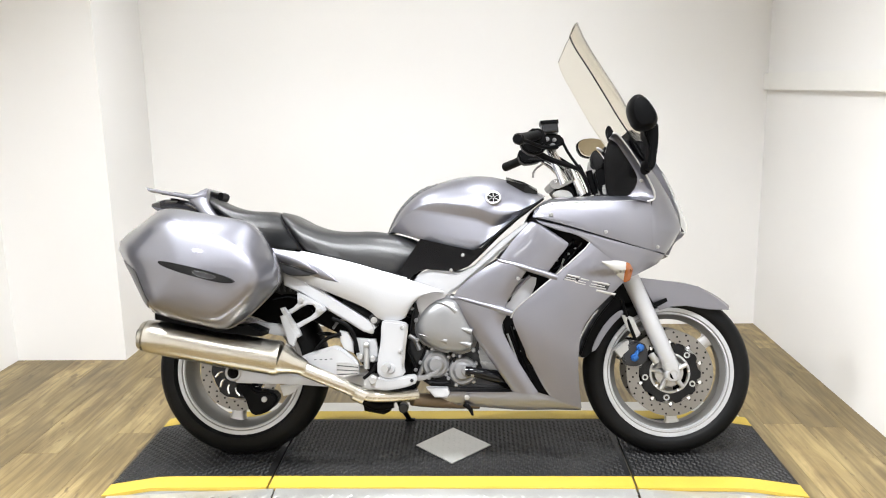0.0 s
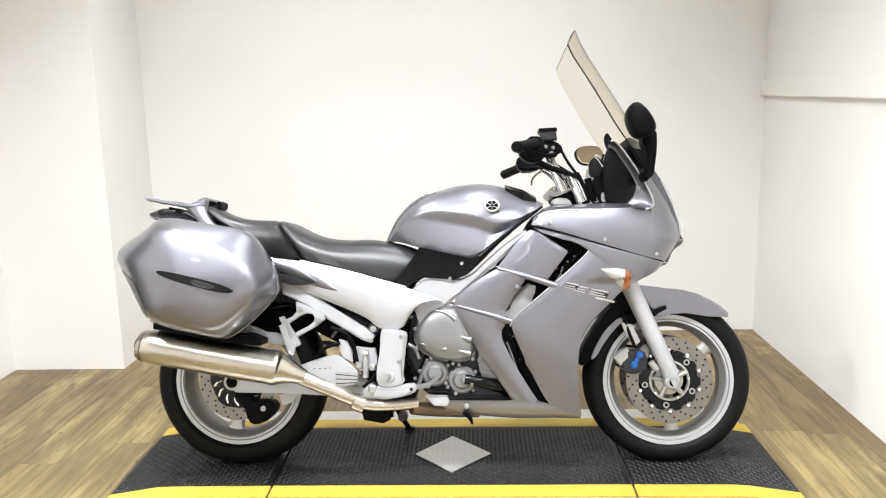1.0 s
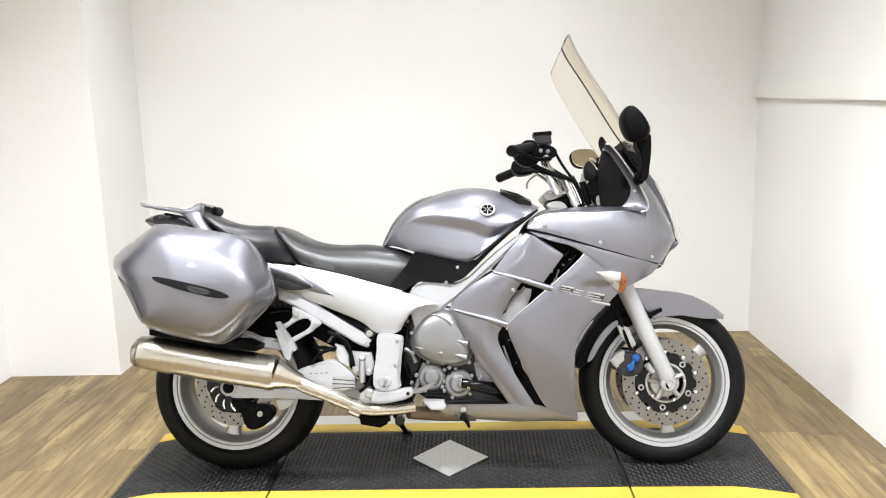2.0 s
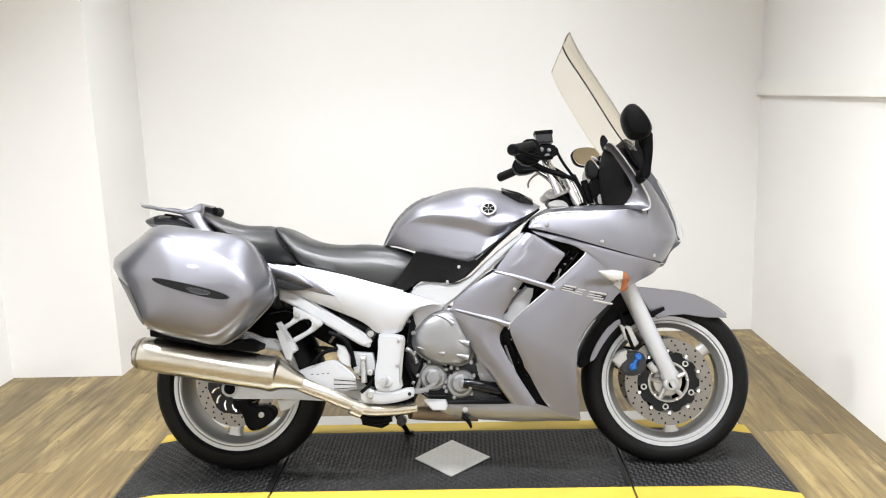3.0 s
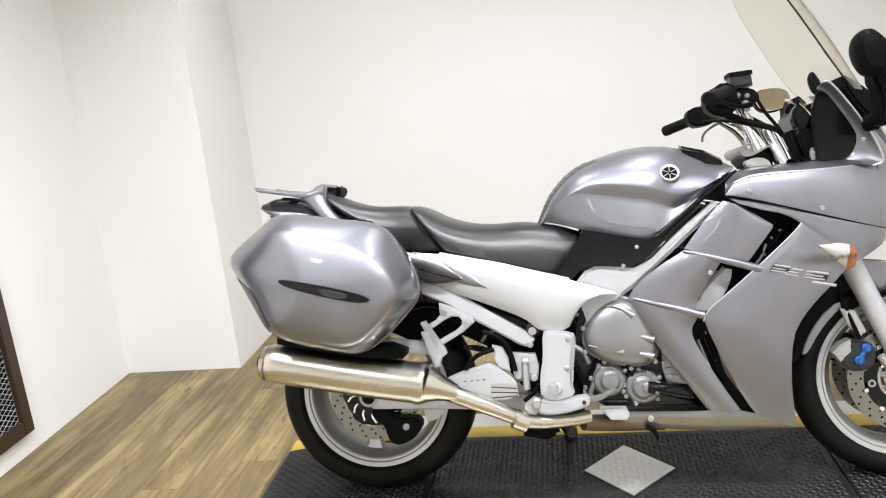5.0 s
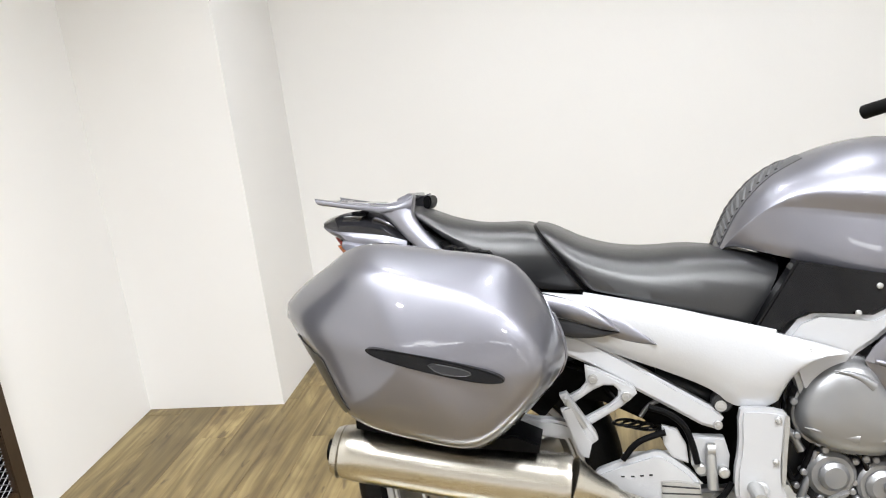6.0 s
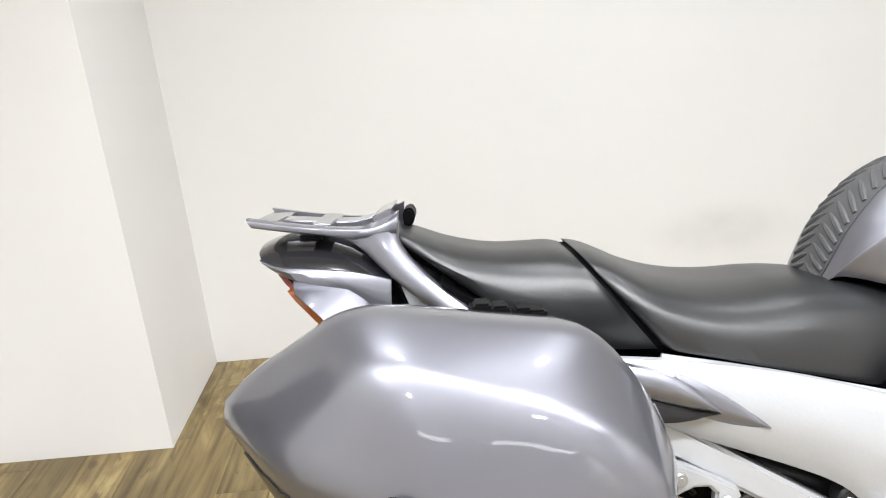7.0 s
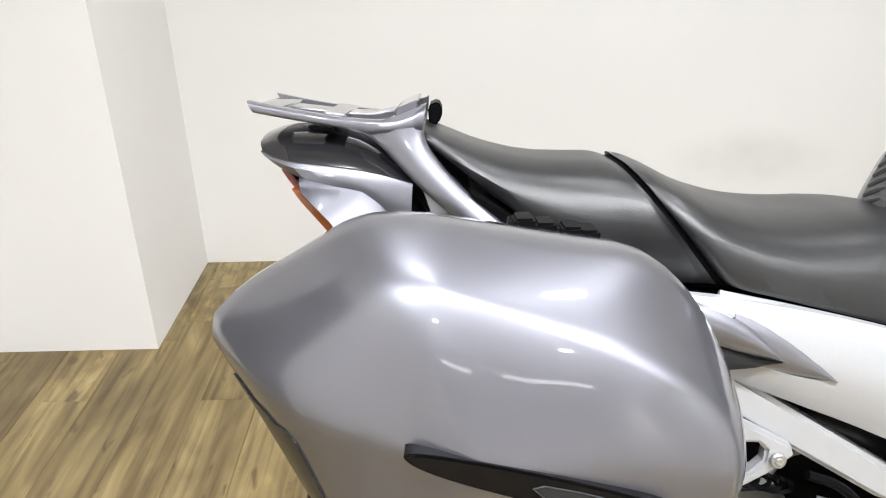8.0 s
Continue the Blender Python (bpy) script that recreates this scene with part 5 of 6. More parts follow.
for pts, r in (([(0.611, 0.397), (0.624, 0.368), (0.635, 0.335), (0.649, 0.342), (0.675, 0.396), (0.684, 0.439)], 0.006), ([(0.617, 0.446), (0.641, 0.432), (0.655, 0.397)], 0.009), ([(0.648, 0.299), (0.668, 0.348), (0.683, 0.396)], 0.008)):
    part("bracket", tube(at_y(pts, -0.165), r, 10), M_ENGINE if r > 0.007 else M_BLACK, bike)

# swingarm, final drive and brake parts behind the footrest
SWA = [(-0.007, 0.335), (0.099, 0.326), (0.280, 0.304), (0.541, 0.310), (0.540, 0.251), (0.360, 0.264), (0.199, 0.275), (0.006, 0.280), (-0.023, 0.307)]
swing = both("swingarm", lambda: slab(SWA, -0.135, -0.095, 0.007), M_ALU, "silver swingarm")
ax = (-0.005, 0.317)
part("arm_end", drum(ax, 0.030, -0.10, -0.139, 0.005), M_ALU, bike)
part("axle_nut", merge(drum(ax, 0.020, -0.13, -0.142, 0.003), drum(ax, 0.013, -0.14, -0.150, 0.002, 6)), M_BLACK, bike)
HSG = [(0.245, 0.380), (0.288, 0.396), (0.341, 0.412), (0.375, 0.421), (0.398, 0.409), (0.444, 0.372), (0.453, 0.349), (0.451, 0.320), (0.400, 0.307), (0.369, 0.308), (0.310, 0.328), (0.256, 0.351)]
hs = part("exhaust_shield", slab(HSG, -0.225, -0.19, 0.009, 1), M_ALU, bike, "silver heat shield")
part("vent_block", slab([(0.376, 0.363), (0.411, 0.363), (0.451, 0.355), (0.454, 0.324), (0.408, 0.313), (0.376, 0.316)], -0.229, -0.2, 0.003), M_CAST, hs, "grey grooved end block")
for a, b in zip([(0.378, 0.354), (0.377, 0.339), (0.378, 0.323)], [(0.450, 0.347), (0.452, 0.335), (0.450, 0.326)]):
    part("groove", tube([(a[0], -0.2285, a[1]), (b[0], -0.2285, b[1])], 0.0018, 6, 0), M_BODY_DARK, hs)
for p in [(0.304, 0.373), (0.323, 0.373), (0.341, 0.374), (0.358, 0.375)]:
    part("letter_bar", box(p[0] - 0.0035, p[0] + 0.0035, -0.2262, -0.224, p[1] - 0.0013, p[1] + 0.0013), M_BODY_DARK, hs)
part("reservoir_plate", slab([(0.386, 0.471), (0.415, 0.463), (0.431, 0.431), (0.433, 0.393), (0.403, 0.405), (0.388, 0.432)], -0.215, -0.2, 0.003), M_ALU, bike)
part("rear_master_cylinder", merge(tube(at_y([(0.474, 0.432), (0.476, 0.405), (0.477, 0.340)], -0.212), [0.006, 0.0105, 0.0105], 14, 0), tube(at_y([(0.470, 0.420), (0.485, 0.420)], -0.212), 0.012, 12, 0)), M_CAST, bike)
part("bracket_plate", slab([(0.439, 0.442), (0.506, 0.437), (0.514, 0.402), (0.509, 0.363), (0.455, 0.360), (0.440, 0.384)], -0.2, -0.17, 0.003), M_ALU, bike)
for p in [(0.499, 0.373), (0.455, 0.381), (0.485, 0.310), (0.498, 0.287)]:
    part("bolt", drum(p, 0.011, -0.19, -0.222, 0.003, 14), M_CAST, bike)
for pts in ([(0.363, 0.511), (0.403, 0.497), (0.431, 0.470), (0.442, 0.433), (0.449, 0.395)], [(0.306, 0.406), (0.334, 0.441), (0.373, 0.455), (0.392, 0.459)], [(0.468, 0.308), (0.497, 0.331), (0.511, 0.355)]):
    part("brake_hose", tube(at_y(pts, -0.222), 0.0065, 8), M_BLACK, bike)
part("shock_mount", drum((0.506, 0.509), 0.02, -0.205, -0.17, 0.004), M_BODY_DARK, bike)
part("shock_body", tube(at_y([(0.381, 0.554), (0.460, 0.523), (0.516, 0.492)], -0.14), 0.02, 14, 0), M_BODY_DARK, bike)

# exhaust
MUF = [(-0.250, 0.466), (-0.235, 0.464), (-0.158, 0.451), (0.013, 0.418), (0.179, 0.390), (0.204, 0.387)]
muf = part("muffler", tube(at_y(MUF, -0.3), [0.046, 0.055, 0.0575, 0.058, 0.0575, 0.056], 36, 1), M_STEEL, bike, "brushed stainless steel muffler")
part("end_cap", tube([(MUF[0][0] - 0.010, -0.3, MUF[0][1] + 0.002), (MUF[0][0] + 0.004, -0.3, MUF[0][1] - 0.001)], [0.046, 0.053], 32, 0), M_STEEL, muf)
part("outlet", tube([(MUF[0][0] - 0.022, -0.3, MUF[0][1] + 0.003), (MUF[0][0] - 0.009, -0.3, MUF[0][1] + 0.001)], 0.022, 20, 0), M_BLACK, muf)
part("band", tube(at_y([(0.177, 0.390), (0.195, 0.388)], -0.3), 0.0595, 36, 0), M_STEEL, muf)
CON = [(0.202, 0.387), (0.242, 0.371), (0.283, 0.354)]
part("muffler_cone", tube([(CON[0][0], -0.3, CON[0][1]), (CON[1][0], -0.295, CON[1][1]), (CON[2][0], -0.285, CON[2][1])], [0.057, 0.036, 0.0245], 32, 0), M_STEEL, muf)
PIP = [(0.260, 0.357), (0.385, 0.302), (0.445, 0.269), (0.489, 0.250), (0.555, 0.246), (0.602, 0.245), (0.646, 0.247)]
part("exhaust_pipe", tube([(p[0], -0.285 + 0.018 * i, p[1]) for i, p in enumerate(PIP)], [0.0245, 0.0235, 0.0215, 0.021, 0.020, 0.020, 0.020], 22), M_STEEL, bike, "stainless exhaust pipe")
part("pipe_clamp", tube([(p[0], y, p[1]) for p, y in zip([(0.439, 0.269), (0.473, 0.252)], (-0.252, -0.244))], 0.0285, 22, 0), M_STEEL, bike)
part("collector", tube([(p[0], y, p[1]) for p, y in zip([(0.627, 0.229), (0.667, 0.223), (0.741, 0.211), (0.858, 0.200)], (-0.178, -0.155, -0.125, -0.11))], [0.021, 0.024, 0.023, 0.017], 18), M_BRONZE, bike, "heat-browned exhaust collector")
part("muffler_hanger", slab([(0.192, 0.523), (0.215, 0.530), (0.249, 0.454), (0.240, 0.423), (0.222, 0.427)], -0.26, -0.24, 0.004), M_ALU, bike)
# stand
part("stand_bracket", tube(at_y([(0.447, 0.220), (0.497, 0.195), (0.558, 0.203)], -0.12), [0.016, 0.02, 0.014], 12), M_BLACK, bike)
part("side_stand", merge(tube([(0.545, 0.09, 0.205), (0.563, 0.17, 0.13), (0.583, 0.249, 0.074)], [0.016, 0.011, 0.009], 12, 0), box(0.565, 0.605, 0.235, 0.27, 0.069, 0.077, 0.003)), M_BLACK, bike, "black side stand")
part("stand_bracket", slab([(0.445, 0.212), (0.557, 0.207), (0.545, 0.175), (0.521, 0.163), (0.453, 0.176)], -0.11, 0.06, 0.006), M_BLACK, bike)
part("stand_lug", drum((0.593, 0.191), 0.017, -0.14, -0.1, 0.004), M_BODY_DARK, bike)
part("sump_hook", tube(at_y([(0.803, 0.209), (0.825, 0.197), (0.834, 0.171)], -0.16), [0.007, 0.009, 0.004], 8), M_BLACK, bike)

# front fork, calipers and mudguard
FORK = [(1.362, 0.695), (1.527, 0.324)]
for s in (-1, 1):
    leg = part("fork_leg", merge(tube([(FORK[0][0], 0.1 * s, FORK[0][1]), (FORK[1][0], 0.1 * s, FORK[1][1])], [0.031, 0.0275], 24, 0), tube([(FORK[1][0] - 0.01, 0.1 * s, FORK[1][1] + 0.02), (FC[0] + 0.008, 0.1 * s, FC[1] - 0.012)], [0.0285, 0.024], 20, 0)), M_ALU, bike, "silver fork leg")
    part("axle_clamp", merge(drum((FC[0], FC[1]), 0.026, 0.075 * s, 0.122 * s, 0.005, 24)), M_ALU, leg)
    part("axle_end", lathe([(0.0135, 0.118 * s), (0.0195, 0.118 * s), (0.0195, 0.127 * s), (0.0135, 0.127 * s)], (FC[0], 0, FC[1]), 24), M_CAST, leg)
    part("axle_core", drum(FC, 0.0137, 0.11 * s, 0.1232 * s, 0.001, 18), M_BLACK, leg)
    cal = part("caliper", merge(slab([(1.346, 0.389), (1.374, 0.417), (1.433, 0.412), (1.449, 0.376), (1.437, 0.336), (1.393, 0.325), (1.357, 0.337)], 0.045 * s, 0.105 * s, 0.008, 1)), M_BODY_DARK, bike, "dark brake caliper")
    part("caliper_bolt", tube([(p[0], 0.11 * s, p[1]) for p in [(1.454, 0.371), (1.474, 0.342)]], 0.012, 12, 0), M_CAST, cal)
    part("caliper_arm", slab([(1.355, 0.508), (1.394, 0.500), (1.421, 0.441), (1.401, 0.425), (1.374, 0.461)], 0.09 * s, 0.11 * s, 0.004), M_CAST, cal)
    part("caliper_edge", slab([(1.330, 0.385), (1.355, 0.409), (1.379, 0.420), (1.382, 0.385), (1.350, 0.357)], 0.06 * s, 0.108 * s, 0.004), M_CAST, cal)
    for p in [(1.417, 0.394), (1.397, 0.360)]:
        part("pin_cap", merge(drum(p, 0.0135, 0.10 * s, 0.118 * s, 0.003, 20), drum(p, 0.008, 0.115 * s, 0.124 * s, 0.002, 16)), M_BLUE, cal, "blue anodised cap")
    part("pin_link", tube([(p[0], 0.109 * s, p[1]) for p in [(1.417, 0.394), (1.397, 0.360)]], 0.008, 10, 0), M_BLUE, cal)
    part("front_brake_hose", tube([(p[0], y * s, p[1]) for p, y in zip([(1.377, 0.619), (1.357, 0.560), (1.379, 0.480), (1.402, 0.420)], (0.075, 0.085, 0.11, 0.11))], 0.006, 8), M_BLACK, bike)
part("reflector", slab([(1.459, 0.547), (1.510, 0.566), (1.514, 0.554), (1.478, 0.535)], -0.11, -0.095, 0.002), M_BLACK, bike)
part("lower_yoke", slab([(1.332, 0.620), (1.391, 0.643), (1.430, 0.609), (1.420, 0.559), (1.356, 0.540), (1.331, 0.580)], -0.09, 0.09, 0.01), M_BLACK, bike)


def arc_guard(a0, a1, r, half, skirt, n=30, thick=0.004, taper=1.0):
    rings = []
    for k in range(n):
        f = k / (n - 1)
        a = radians(a0 + (a1 - a0) * f)
        e = 1 - taper * abs(2 * f - 1) ** 6
        sec = []
        for j in range(15):
            u = j / 7 - 1
            rr = r - skirt * abs(u) ** 3.2
            sec.append((u * half * (0.9 + 0.1 * e), rr))
        ring = [Vector((FC[0] + q * math.cos(a), y, FC[1] + q * math.sin(a))) for y, q in sec]
        ring += [Vector((FC[0] + (q - thick) * math.cos(a), y, FC[1] + (q - thick) * math.sin(a))) for y, q in sec[::-1]]
        rings.append(ring)
    return loft(rings)


def fender_side(s):
    return slab([(1.418, 0.636), (1.526, 0.623), (1.628, 0.604), (1.687, 0.565), (1.736, 0.520), (1.662, 0.523), (1.588, 0.536), (1.536, 0.533), (1.494, 0.521), (1.465, 0.558), (1.438, 0.598)], 0.066 * s, 0.078 * s, 0.003)


guard = part("front_mudguard", merge(arc_guard(47, 170, 0.322, 0.072, 0.016), fender_side(-1), fender_side(1)), M_BODY, bike)
part("guard_liner", slab([(1.211, 0.355), (1.224, 0.399), (1.254, 0.469), (1.306, 0.539), (1.356, 0.588), (1.397, 0.618), (1.407, 0.588), (1.356, 0.528), (1.301, 0.459), (1.268, 0.399), (1.243, 0.362)], -0.085, 0.085, 0.004, 1), M_BLACK, guard)
part("guard_edge", slab([(1.250, 0.375), (1.267, 0.423), (1.307, 0.487), (1.356, 0.527), (1.372, 0.515), (1.335, 0.483), (1.295, 0.431), (1.271, 0.387)], -0.09, -0.08, 0.002, 1), M_BODY, guard)

# rear mudguard
arc = [radians(46 + 79 * k / 20) for k in range(21)]
HUG = [(RC[0] + 0.345 * math.cos(a), RC[1] + 0.345 * math.sin(a)) for a in arc] + [(RC[0] + 0.205 * math.cos(a), RC[1] + 0.205 * math.sin(a)) for a in arc[::-1]]
both("mudguard_side", lambda: slab(HUG, -0.108, -0.1, 0.002), M_BLACK, "black rear mudguard")
HUGT = [(RC[0] + 0.345 * math.cos(a), RC[1] + 0.345 * math.sin(a)) for a in arc] + [(RC[0] + 0.337 * math.cos(a), RC[1] + 0.337 * math.sin(a)) for a in arc[::-1]]
part("rear_mudguard", slab(HUGT, -0.1, 0.1, 0), M_BLACK, bike, "black rear mudguard")

# tyre grooves
def groove(c, r, hw, a, s):
    pts = []
    for f in (0.25, 0.5, 0.75, 0.95):
        b = math.pi * (0.5 + s * 0.5 * f * 0.92)
        rr = r - hw * 0.78 * (1 - math.sin(b) ** 0.75) + 0.0004
        pts.append((c[0] + rr * math.cos(a + 0.10 * f), hw * f * 0.97 * s, c[1] + rr * math.sin(a + 0.10 * f)))
    return tube(pts, [0.0012, 0.0026, 0.0026, 0.0012], 5, 1)


for c, r, w, wh, count in ((FC, 0.295, 0.122, fw, 26), (RC, 0.310, 0.182, rw, 24)):
    tagged(part("tread_groove", merge(*[groove(c, r, w / 2, math.tau * (k + (0.5 if sg > 0 else 0)) / count, sg) for k in range(count) for sg in (-1, 1)]), M_BLACK, wh), kind="stuff")

# wheels: spokes, discs, bolts


def spoke(c, a, r0, r1, w0, w1, y):
    ca, sa = math.cos(a), math.sin(a)
    rings = []
    for f in (0, 0.12, 0.3, 0.6, 0.85, 0.95, 1.0):
        r = r0 + (r1 - r0) * f
        w = (w0 + (w1 - w0) * f) * (1 + 0.9 * max(0, (f - 0.8) / 0.2) ** 2 + 0.5 * max(0, (0.15 - f) / 0.15))
        t = y * (1 - 0.25 * math.sin(math.pi * f))
        ring = []
        for k in range(12):
            b = k * math.tau / 12
            cu, cv = math.cos(b), math.sin(b)
            u, v = w * math.copysign(abs(cu) ** 0.7, cu), t * math.copysign(abs(cv) ** 0.7, cv)
            ring.append(Vector((c[0] + r * ca - u * sa, v, c[1] + r * sa + u * ca)))
        rings.append(ring)
    return loft(rings)


def disc_plate(c, y, r0, r1, r2, teeth, t=0.005):
    """A thin flat ring with a scalloped rim."""
    rings = []
    n = teeth * 8
    prof = []
    for k in range(n):
        a = math.tau * k / n
        r = r1 + (r2 - r1) * max(0, math.cos(teeth * a + 0.6)) ** 0.6
        ca, sa = math.cos(a), math.sin(a)
        prof.append([Vector((c[0] + q * ca, yy, c[1] + q * sa)) for q, yy in ((r0, y - t / 2), (r, y - t / 2), (r, y + t / 2), (r0, y + t / 2))])
    return loft(prof + [prof[0]], caps=False)


def disc(c, y, r0, r1, wh, holes, t=0.0045):
    d = part("brake_disc", lathe([(r0, y - t / 2), (r1, y - t / 2), (r1, y + t / 2), (r0, y + t / 2)], (c[0], 0, c[1]), 72), M_DISC, wh, "drilled steel brake disc")
    dots = []
    for k in range(holes):
        for m, rr in enumerate((0.18, 0.5, 0.82)):
            a = math.tau * (k + m / 3) / holes
            r = r0 + (r1 - r0) * rr
            dots.append(lathe([(1e-6, y - t / 2 - 0.0004), (0.0036, y - t / 2 - 0.0004), (0.0036, y + t / 2 + 0.0004), (1e-6, y + t / 2 + 0.0004)], (c[0] + r * math.cos(a), 0, c[1] + r * math.sin(a)), 8))
    tagged(part("drill_hole", merge(*dots), M_BLACK, d), kind="stuff")
    return d


for k in range(3):
    part("spoke", spoke(FC, radians(36 + 120 * k), 0.035, 0.200, 0.017, 0.022, 0.022), M_RIM, fw)
    part("spoke", spoke(RC, radians(20 + 120 * k), 0.035, 0.200, 0.019, 0.026, 0.028), M_RIM, rw)
for s in (-1, 1):
    disc(FC, 0.068 * s, 0.108, 0.151, fw, 20)
    part("disc_carrier", disc_plate(FC, 0.066 * s, 0.07, 0.099, 0.111, 10), M_GLOSS, fw, "black disc carrier")
    part("hub_ring", lathe([(0.063, 0.060 * s), (0.070, 0.060 * s), (0.071, 0.071 * s), (0.064, 0.072 * s)], (FC[0], 0, FC[1]), 48), M_CAST, fw, "bright hub ring")
    for k in range(5):
        a = math.tau * k / 5 + 0.45
        part("hub_arm", tube([(FC[0] + 0.02 * math.cos(a), 0.064 * s, FC[1] + 0.02 * math.sin(a)), (FC[0] + 0.066 * math.cos(a), 0.066 * s, FC[1] + 0.066 * math.sin(a))], [0.011, 0.008], 8, 0), M_CAST, fw)
        b = a + 0.35
        part("sensor_window", lathe([(0.006, 0.0675 * s), (0.011, 0.0675 * s), (0.011, 0.0705 * s), (0.006, 0.0705 * s)], (FC[0] + 0.087 * math.cos(b), 0, FC[1] + 0.087 * math.sin(b)), 12), M_CAST, fw)
    for k in range(10):
        a = math.tau * k / 10 + 0.32
        part("bolt", drum((FC[0] + 0.108 * math.cos(a), FC[1] + 0.108 * math.sin(a)), 0.0075, 0.066 * s, 0.074 * s, 0.002, 12), M_CHROME, fw)
    for k in range(5):
        a = math.tau * k / 5 + 0.1
        part("bolt", drum((FC[0] + 0.066 * math.cos(a), FC[1] + 0.066 * math.sin(a)), 0.006, 0.066 * s, 0.074 * s, 0.002, 12), M_CHROME, fw)
disc(RC, -0.085, 0.102, 0.140, rw, 18)
part("disc_carrier", disc_plate(RC, -0.084, 0.03, 0.096, 0.106, 6), M_GLOSS, rw, "black disc carrier")
for k in range(14):
    a = math.tau * k / 14
    part("sensor_bar", tube([(RC[0] + r * math.cos(a + da), -0.0875, RC[1] + r * math.sin(a + da)) for r, da in ((0.060, 0.0), (0.074, 0.05), (0.088, 0.22))], [0.003, 0.0045, 0.004], 8, 1), M_CHROME, rw)
rcal = part("rear_caliper", merge(slab([(-0.001, 0.279), (0.048, 0.283), (0.068, 0.250), (0.133, 0.250), (0.153, 0.222), (0.124, 0.182), (0.075, 0.162), (0.047, 0.174), (0.031, 0.231), (0.002, 0.251)], -0.125, -0.06, 0.008, 1)), M_BLACK, bike, "dark rear brake caliper")
part("bolt", drum((0.102, 0.222), 0.010, -0.12, -0.131, 0.002, 14), M_CAST, rcal)
part("caliper_lug", slab([(0.156, 0.268), (0.197, 0.275), (0.237, 0.271), (0.196, 0.239), (0.168, 0.231)], -0.12, -0.1, 0.004), M_CAST, rcal)

# tail
RACK_T = [(-0.322, 0.976), (-0.269, 0.964), (-0.220, 0.955), (-0.179, 0.949), (-0.146, 0.948), (-0.116, 0.955), (-0.098, 0.968)]
RACK_B = [(-0.314, 0.961), (-0.268, 0.951), (-0.219, 0.942), (-0.190, 0.935), (-0.165, 0.929), (-0.130, 0.926), (-0.105, 0.930)]
HAND_T = [(-0.098, -0.105, 0.967), (-0.099, -0.107, 0.948), (-0.104, -0.112, 0.928), (-0.091, -0.121, 0.902), (-0.054, -0.139, 0.861), (-0.008, -0.158, 0.823), (0.035, -0.174, 0.792)]
HAND_B = [(-0.186, -0.105, 0.937), (-0.160, -0.109, 0.919), (-0.136, -0.116, 0.891), (-0.112, -0.126, 0.866), (-0.068, -0.143, 0.829), (-0.036, -0.158, 0.807), (-0.010, -0.172, 0.790)]


def ribbon(a, b, thick, n=26):
    """A flat bar between two lines on the near side, thick towards the middle."""
    a = resample(chaikin(a, 3, False), n)
    b = resample(chaikin(b, 3, False), n)
    rings = []
    for p, q in zip(a, b):
        i = Vector((0, thick, 0))
        m = Vector((0, thick * 0.3, 0))
        c = Vector((0, -thick * 0.12, 0))
        rings.append([p.lerp(q, 0.5) + c, p.lerp(q, 0.22) + c * 0.6, p.lerp(q, 0.06) + m * 0.3, p + m, p + i, q + i, q + m, q.lerp(p, 0.06) + m * 0.3, q.lerp(p, 0.22) + c * 0.6])
    return loft(rings)


def rail_shape():
    near = [(p[0], -0.108, p[1]) for p in RACK_T], [(p[0], -0.108, p[1]) for p in RACK_B]
    return merge(ribbon(near[0], near[1], 0.023), ribbon(HAND_T, HAND_B, 0.026))


both("grab_rail", rail_shape, M_BODY, "silver-grey grab rail")
part("rail_grip", slab([(-0.099, 0.958), (-0.084, 0.964), (-0.077, 0.950), (-0.084, 0.933), (-0.097, 0.930)], 0.0, 0.085, 0.004, 1), M_BLACK, bike)
RTOP = [(-0.316, 0.971), (-0.264, 0.964), (-0.206, 0.956), (-0.149, 0.953), (-0.109, 0.968)]


def rack_bar(x0, x1, y0, y1, lift=0.0):
    tab = [(p[0], p[1]) for p in RTOP]
    r = []
    for k in range(5):
        x = x0 + (x1 - x0) * k / 4
        z = lerp_table(x, tab) + lift
        r.append([(x, y0, z), (x, y1, z), (x, y1, z - 0.012), (x, y0, z - 0.012)])
    bm = loft(r)
    bmesh.ops.bevel(bm, geom=bm.edges[:], offset=0.002, segments=1, affect="EDGES", clamp_overlap=True)
    return bm


X0, X1 = RTOP[0][0], RTOP[4][0]
rack = part("luggage_rack", merge(rack_bar(X0, X0 + 0.035, -0.086, 0.086), rack_bar(X0 + 0.085, X0 + 0.115, -0.086, 0.086), rack_bar(X1 - 0.03, X1, -0.086, 0.086, 0.004), rack_bar(X0 + 0.02, X1 - 0.02, -0.035, 0.035, -0.002)), M_BODY, bike, "silver-grey slotted luggage rack")
part("rack_stay", slab([(-0.258, 0.942), (-0.216, 0.934), (-0.222, 0.911), (-0.254, 0.916), (-0.250, 0.929)], -0.06, 0.06, 0.006, 1), M_BLACK, bike)
TL0 = [(-0.318, 0.921), (-0.292, 0.929), (-0.261, 0.929), (-0.224, 0.926), (-0.188, 0.918), (-0.155, 0.904), (-0.126, 0.884)]
TL1 = [(-0.312, 0.912), (-0.289, 0.902), (-0.256, 0.897), (-0.215, 0.892), (-0.175, 0.885), (-0.148, 0.878), (-0.118, 0.868)]
TL2 = [(-0.292, 0.894), (-0.261, 0.880), (-0.222, 0.870), (-0.182, 0.861), (-0.163, 0.847), (-0.146, 0.831), (-0.122, 0.812)]


def tail_line(pts, y, n=24):
    return resample(chaikin([(p[0], y, p[1]) for p in pts], 2, False), n)


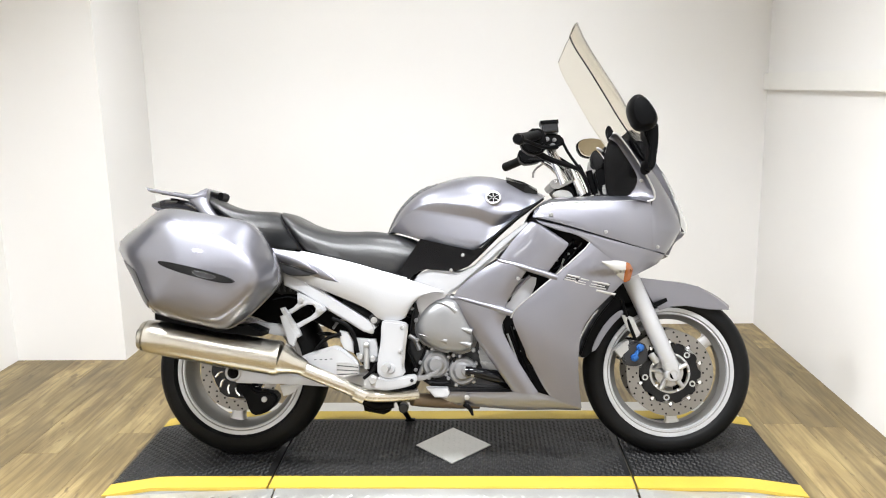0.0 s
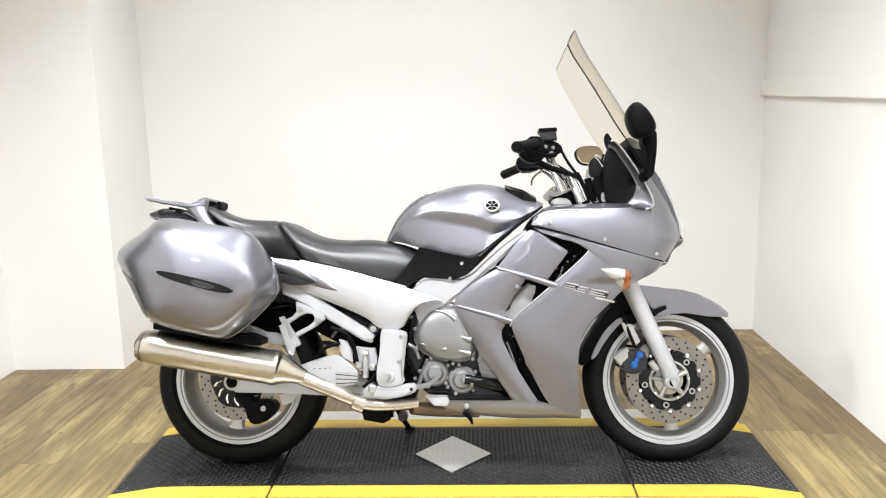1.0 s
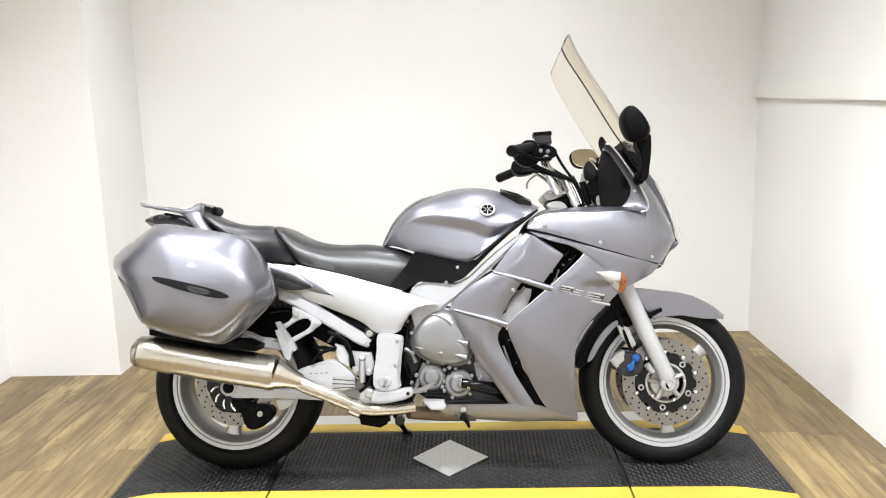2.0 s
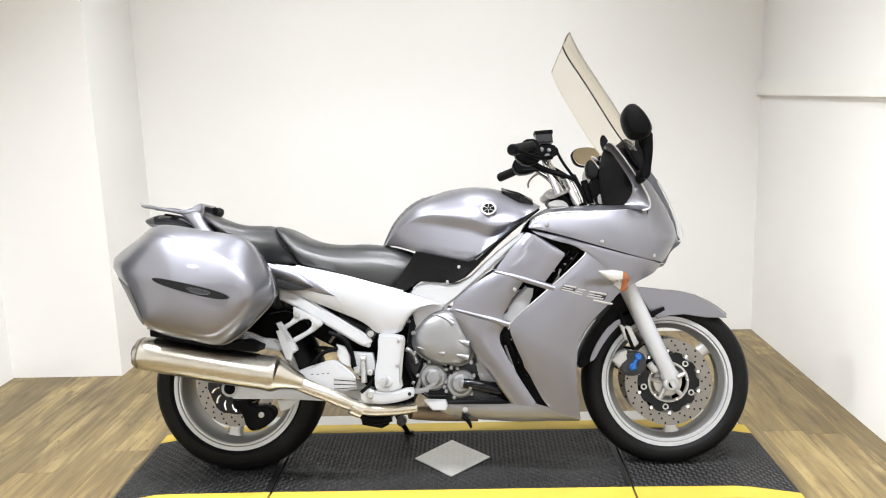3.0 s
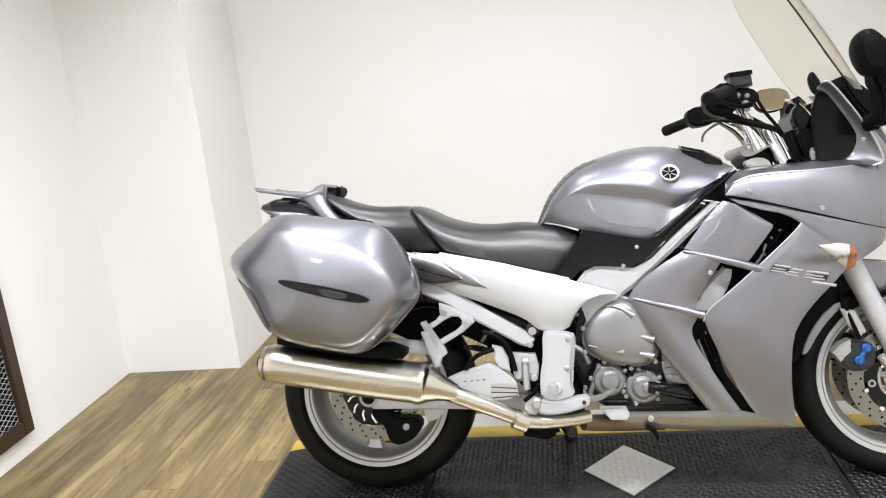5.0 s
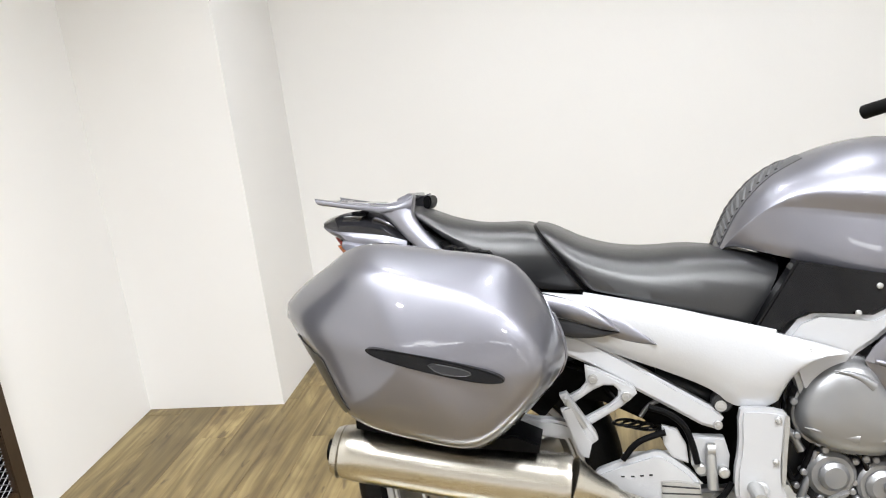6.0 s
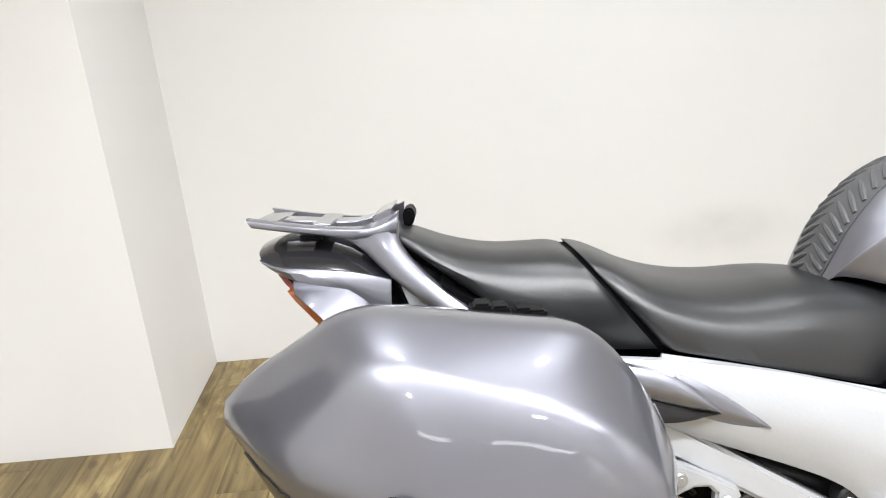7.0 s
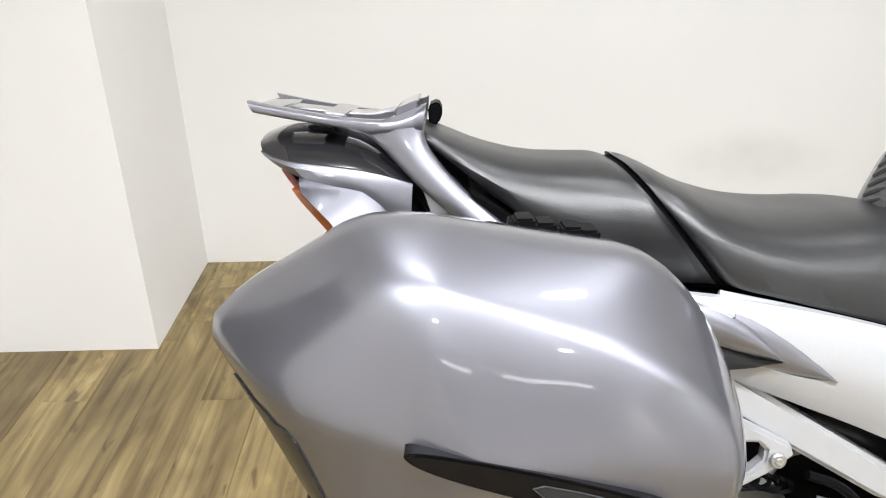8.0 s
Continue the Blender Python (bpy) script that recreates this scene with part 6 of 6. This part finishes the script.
def tail_top():
    """The smoked hump over the light, from the middle line out to its lower edge."""
    rings = []
    for k, (p, q) in enumerate(zip(tail_line(TL0, -0.076), tail_line(TL1, -0.106))):
        e = min(1.0, 0.78 + 0.22 * k / 5)
        pts = [Vector((p.x, 0, p.z + 0.010 * e)), Vector((p.x, -0.045 * e, p.z + 0.007 * e)), Vector((p.x, p.y * e, p.z))]
        m = p.lerp(q, 0.5)
        pts += [Vector((m.x, m.y * e - 0.005, m.z + 0.002)), Vector((q.x, q.y * e, q.z)), Vector((q.x, 0, q.z - 0.002))]
        rings.append(pts)
    return loft(rings)


def tail_band():
    rings = []
    for k, (p, q) in enumerate(zip(tail_line(TL1, -0.114), tail_line(TL2, -0.120))):
        e = min(1.0, 0.82 + 0.18 * k / 5)
        p, q = Vector((p.x, p.y * e, p.z)), Vector((q.x, q.y * e, q.z))
        rings.append([p, p.lerp(q, 0.3) + Vector((0, -0.004, 0)), p.lerp(q, 0.75) + Vector((0, -0.002, 0)), q, q + Vector((0, 0.045, 0)), p + Vector((0, 0.045, 0))])
    return loft(rings)


both("tail_light_top", tail_top, M_TAIL, "smoked glossy tail top")
both("tail_band", tail_band, M_BODY)
TCA = [(-0.260, 0.880), (-0.222, 0.870), (-0.182, 0.861), (-0.163, 0.847), (-0.148, 0.832)]
TCB = [(-0.252, 0.868), (-0.236, 0.850), (-0.220, 0.832), (-0.204, 0.811), (-0.176, 0.805)]


def tail_facet():
    a = resample([(p[0], -0.121, p[1]) for p in TCA], 18)
    b = resample([(p[0], -0.160, p[1]) for p in TCB], 18)
    return loft([[p, p.lerp(q, 0.5) + Vector((0, -0.003, 0)), q, q + Vector((0, 0.10, 0)), p + Vector((0, 0.08, 0))] for p, q in zip(a, b)])


both("tail_cowl", tail_facet, M_BODY)
part("tail_light", slab([(-0.292, 0.887), (-0.281, 0.885), (-0.254, 0.852), (-0.213, 0.802), (-0.219, 0.794), (-0.245, 0.826)], -0.085, 0.085, 0.006, 1), M_RED, bike, "red tail light lens")
part("rear_signal", slab([(-0.268, 0.872), (-0.254, 0.868), (-0.232, 0.847), (-0.200, 0.813), (-0.203, 0.800), (-0.212, 0.803)], -0.152, -0.086, 0.004, 1), M_AMBER, bike, "amber rear turn signal lens")
part("rear_signal", slab([(-0.268, 0.872), (-0.254, 0.868), (-0.232, 0.847), (-0.200, 0.813), (-0.203, 0.800), (-0.212, 0.803)], 0.086, 0.152, 0.004, 1), M_AMBER, bike, "amber rear turn signal lens")
part("licence_bracket", slab([(-0.234, 0.812), (-0.211, 0.797), (-0.185, 0.808), (-0.171, 0.799), (-0.216, 0.784), (-0.228, 0.787)], -0.10, 0.10, 0.004), M_BLACK, bike)
part("tail_side", slab([(-0.110, 0.877), (-0.066, 0.843), (-0.026, 0.813), (-0.067, 0.806), (-0.094, 0.827)], -0.122, 0.122, 0.004), M_ALU, bike)
part("tail_inner", slab([(-0.190, 0.905), (-0.130, 0.885), (-0.100, 0.835), (-0.090, 0.818), (-0.125, 0.815), (-0.176, 0.871)], -0.092, 0.092, 0.004), M_BLACK, bike)

# ---- panel on the side wall ----
board = tagged(new("mesh_panel"), "dark wooden frame with expanded metal mesh on the wall", "panel")
board.location = (LX, 0.332, 0.056)
PH, PWD, FWD = 1.45, 0.80, 0.055
for y0, y1, z0, z1 in ((-FWD, 0, 0, PH), (-PWD, -PWD + FWD, 0, PH), (-PWD + FWD, -FWD, 0, FWD), (-PWD + FWD, -FWD, PH - FWD, PH)):
    part("frame_bar", box(0.0, 0.03, y0, y1, z0, z1, 0.003), M_DARKWOOD, board)
wires = []
step = 0.022
for k in range(-int(PH / step), int((PH + PWD) / step)):
    for s in (1, -1):
        # each wire runs slantwise across the opening
        y0, y1 = -PWD + FWD, -FWD
        z0 = k * step
        za, zb = (z0, z0 + s * (y1 - y0) * 0.55)
        if max(za, zb) < FWD or min(za, zb) > PH - FWD:
            continue
        f0, f1 = 0.0, 1.0
        for lim, sign in ((FWD, 1), (PH - FWD, -1)):
            if (za - lim) * sign < 0:
                f0 = max(f0, (lim - za) / (zb - za))
            if (zb - lim) * sign < 0:
                f1 = min(f1, (lim - za) / (zb - za))
        if f1 - f0 > 0.02:
            wires.append(tube([(0.012, y0 + (y1 - y0) * f, za + (zb - za) * f) for f in (f0, f1)], 0.0017, 4, 0))
part("mesh", merge(*wires), M_ENGINE, board, "grey expanded metal mesh")
part("backing", box(0.002, 0.006, -PWD + FWD - 0.003, -FWD + 0.003, FWD - 0.003, PH - FWD + 0.003), M_BLACK, board)

# ---- floor planks ----
PW, PL = 0.152, 1.22
bm = box(-PW / 2 + 0.0003, PW / 2 - 0.0003, -PL / 2 + 0.0003, PL / 2 - 0.0003, -0.012, 0, 0.0006, 1)
first = None
x = LX + PW / 2
rnd = random.Random(4)
while x - PW / 2 < RX - 0.01:
    y = FY + PL / 2 - rnd.random() * PL
    while y < BY + PL / 2:
        if first is None:
            first = link("plank", bm, M_WOOD, floor)
            ob = first
        else:
            ob = new("plank", first.data)
            ob.parent = floor
        lo, hi = max(y - PL / 2, FY), min(y + PL / 2, BY)
        xa, xb = x - PW / 2, min(x + PW / 2, RX)
        ob.location = ((xa + xb) / 2, (lo + hi) / 2, FLOOR)
        ob.scale = ((xb - xa) / PW, (hi - lo) / PL, 1)
        y += PL
    x += PW
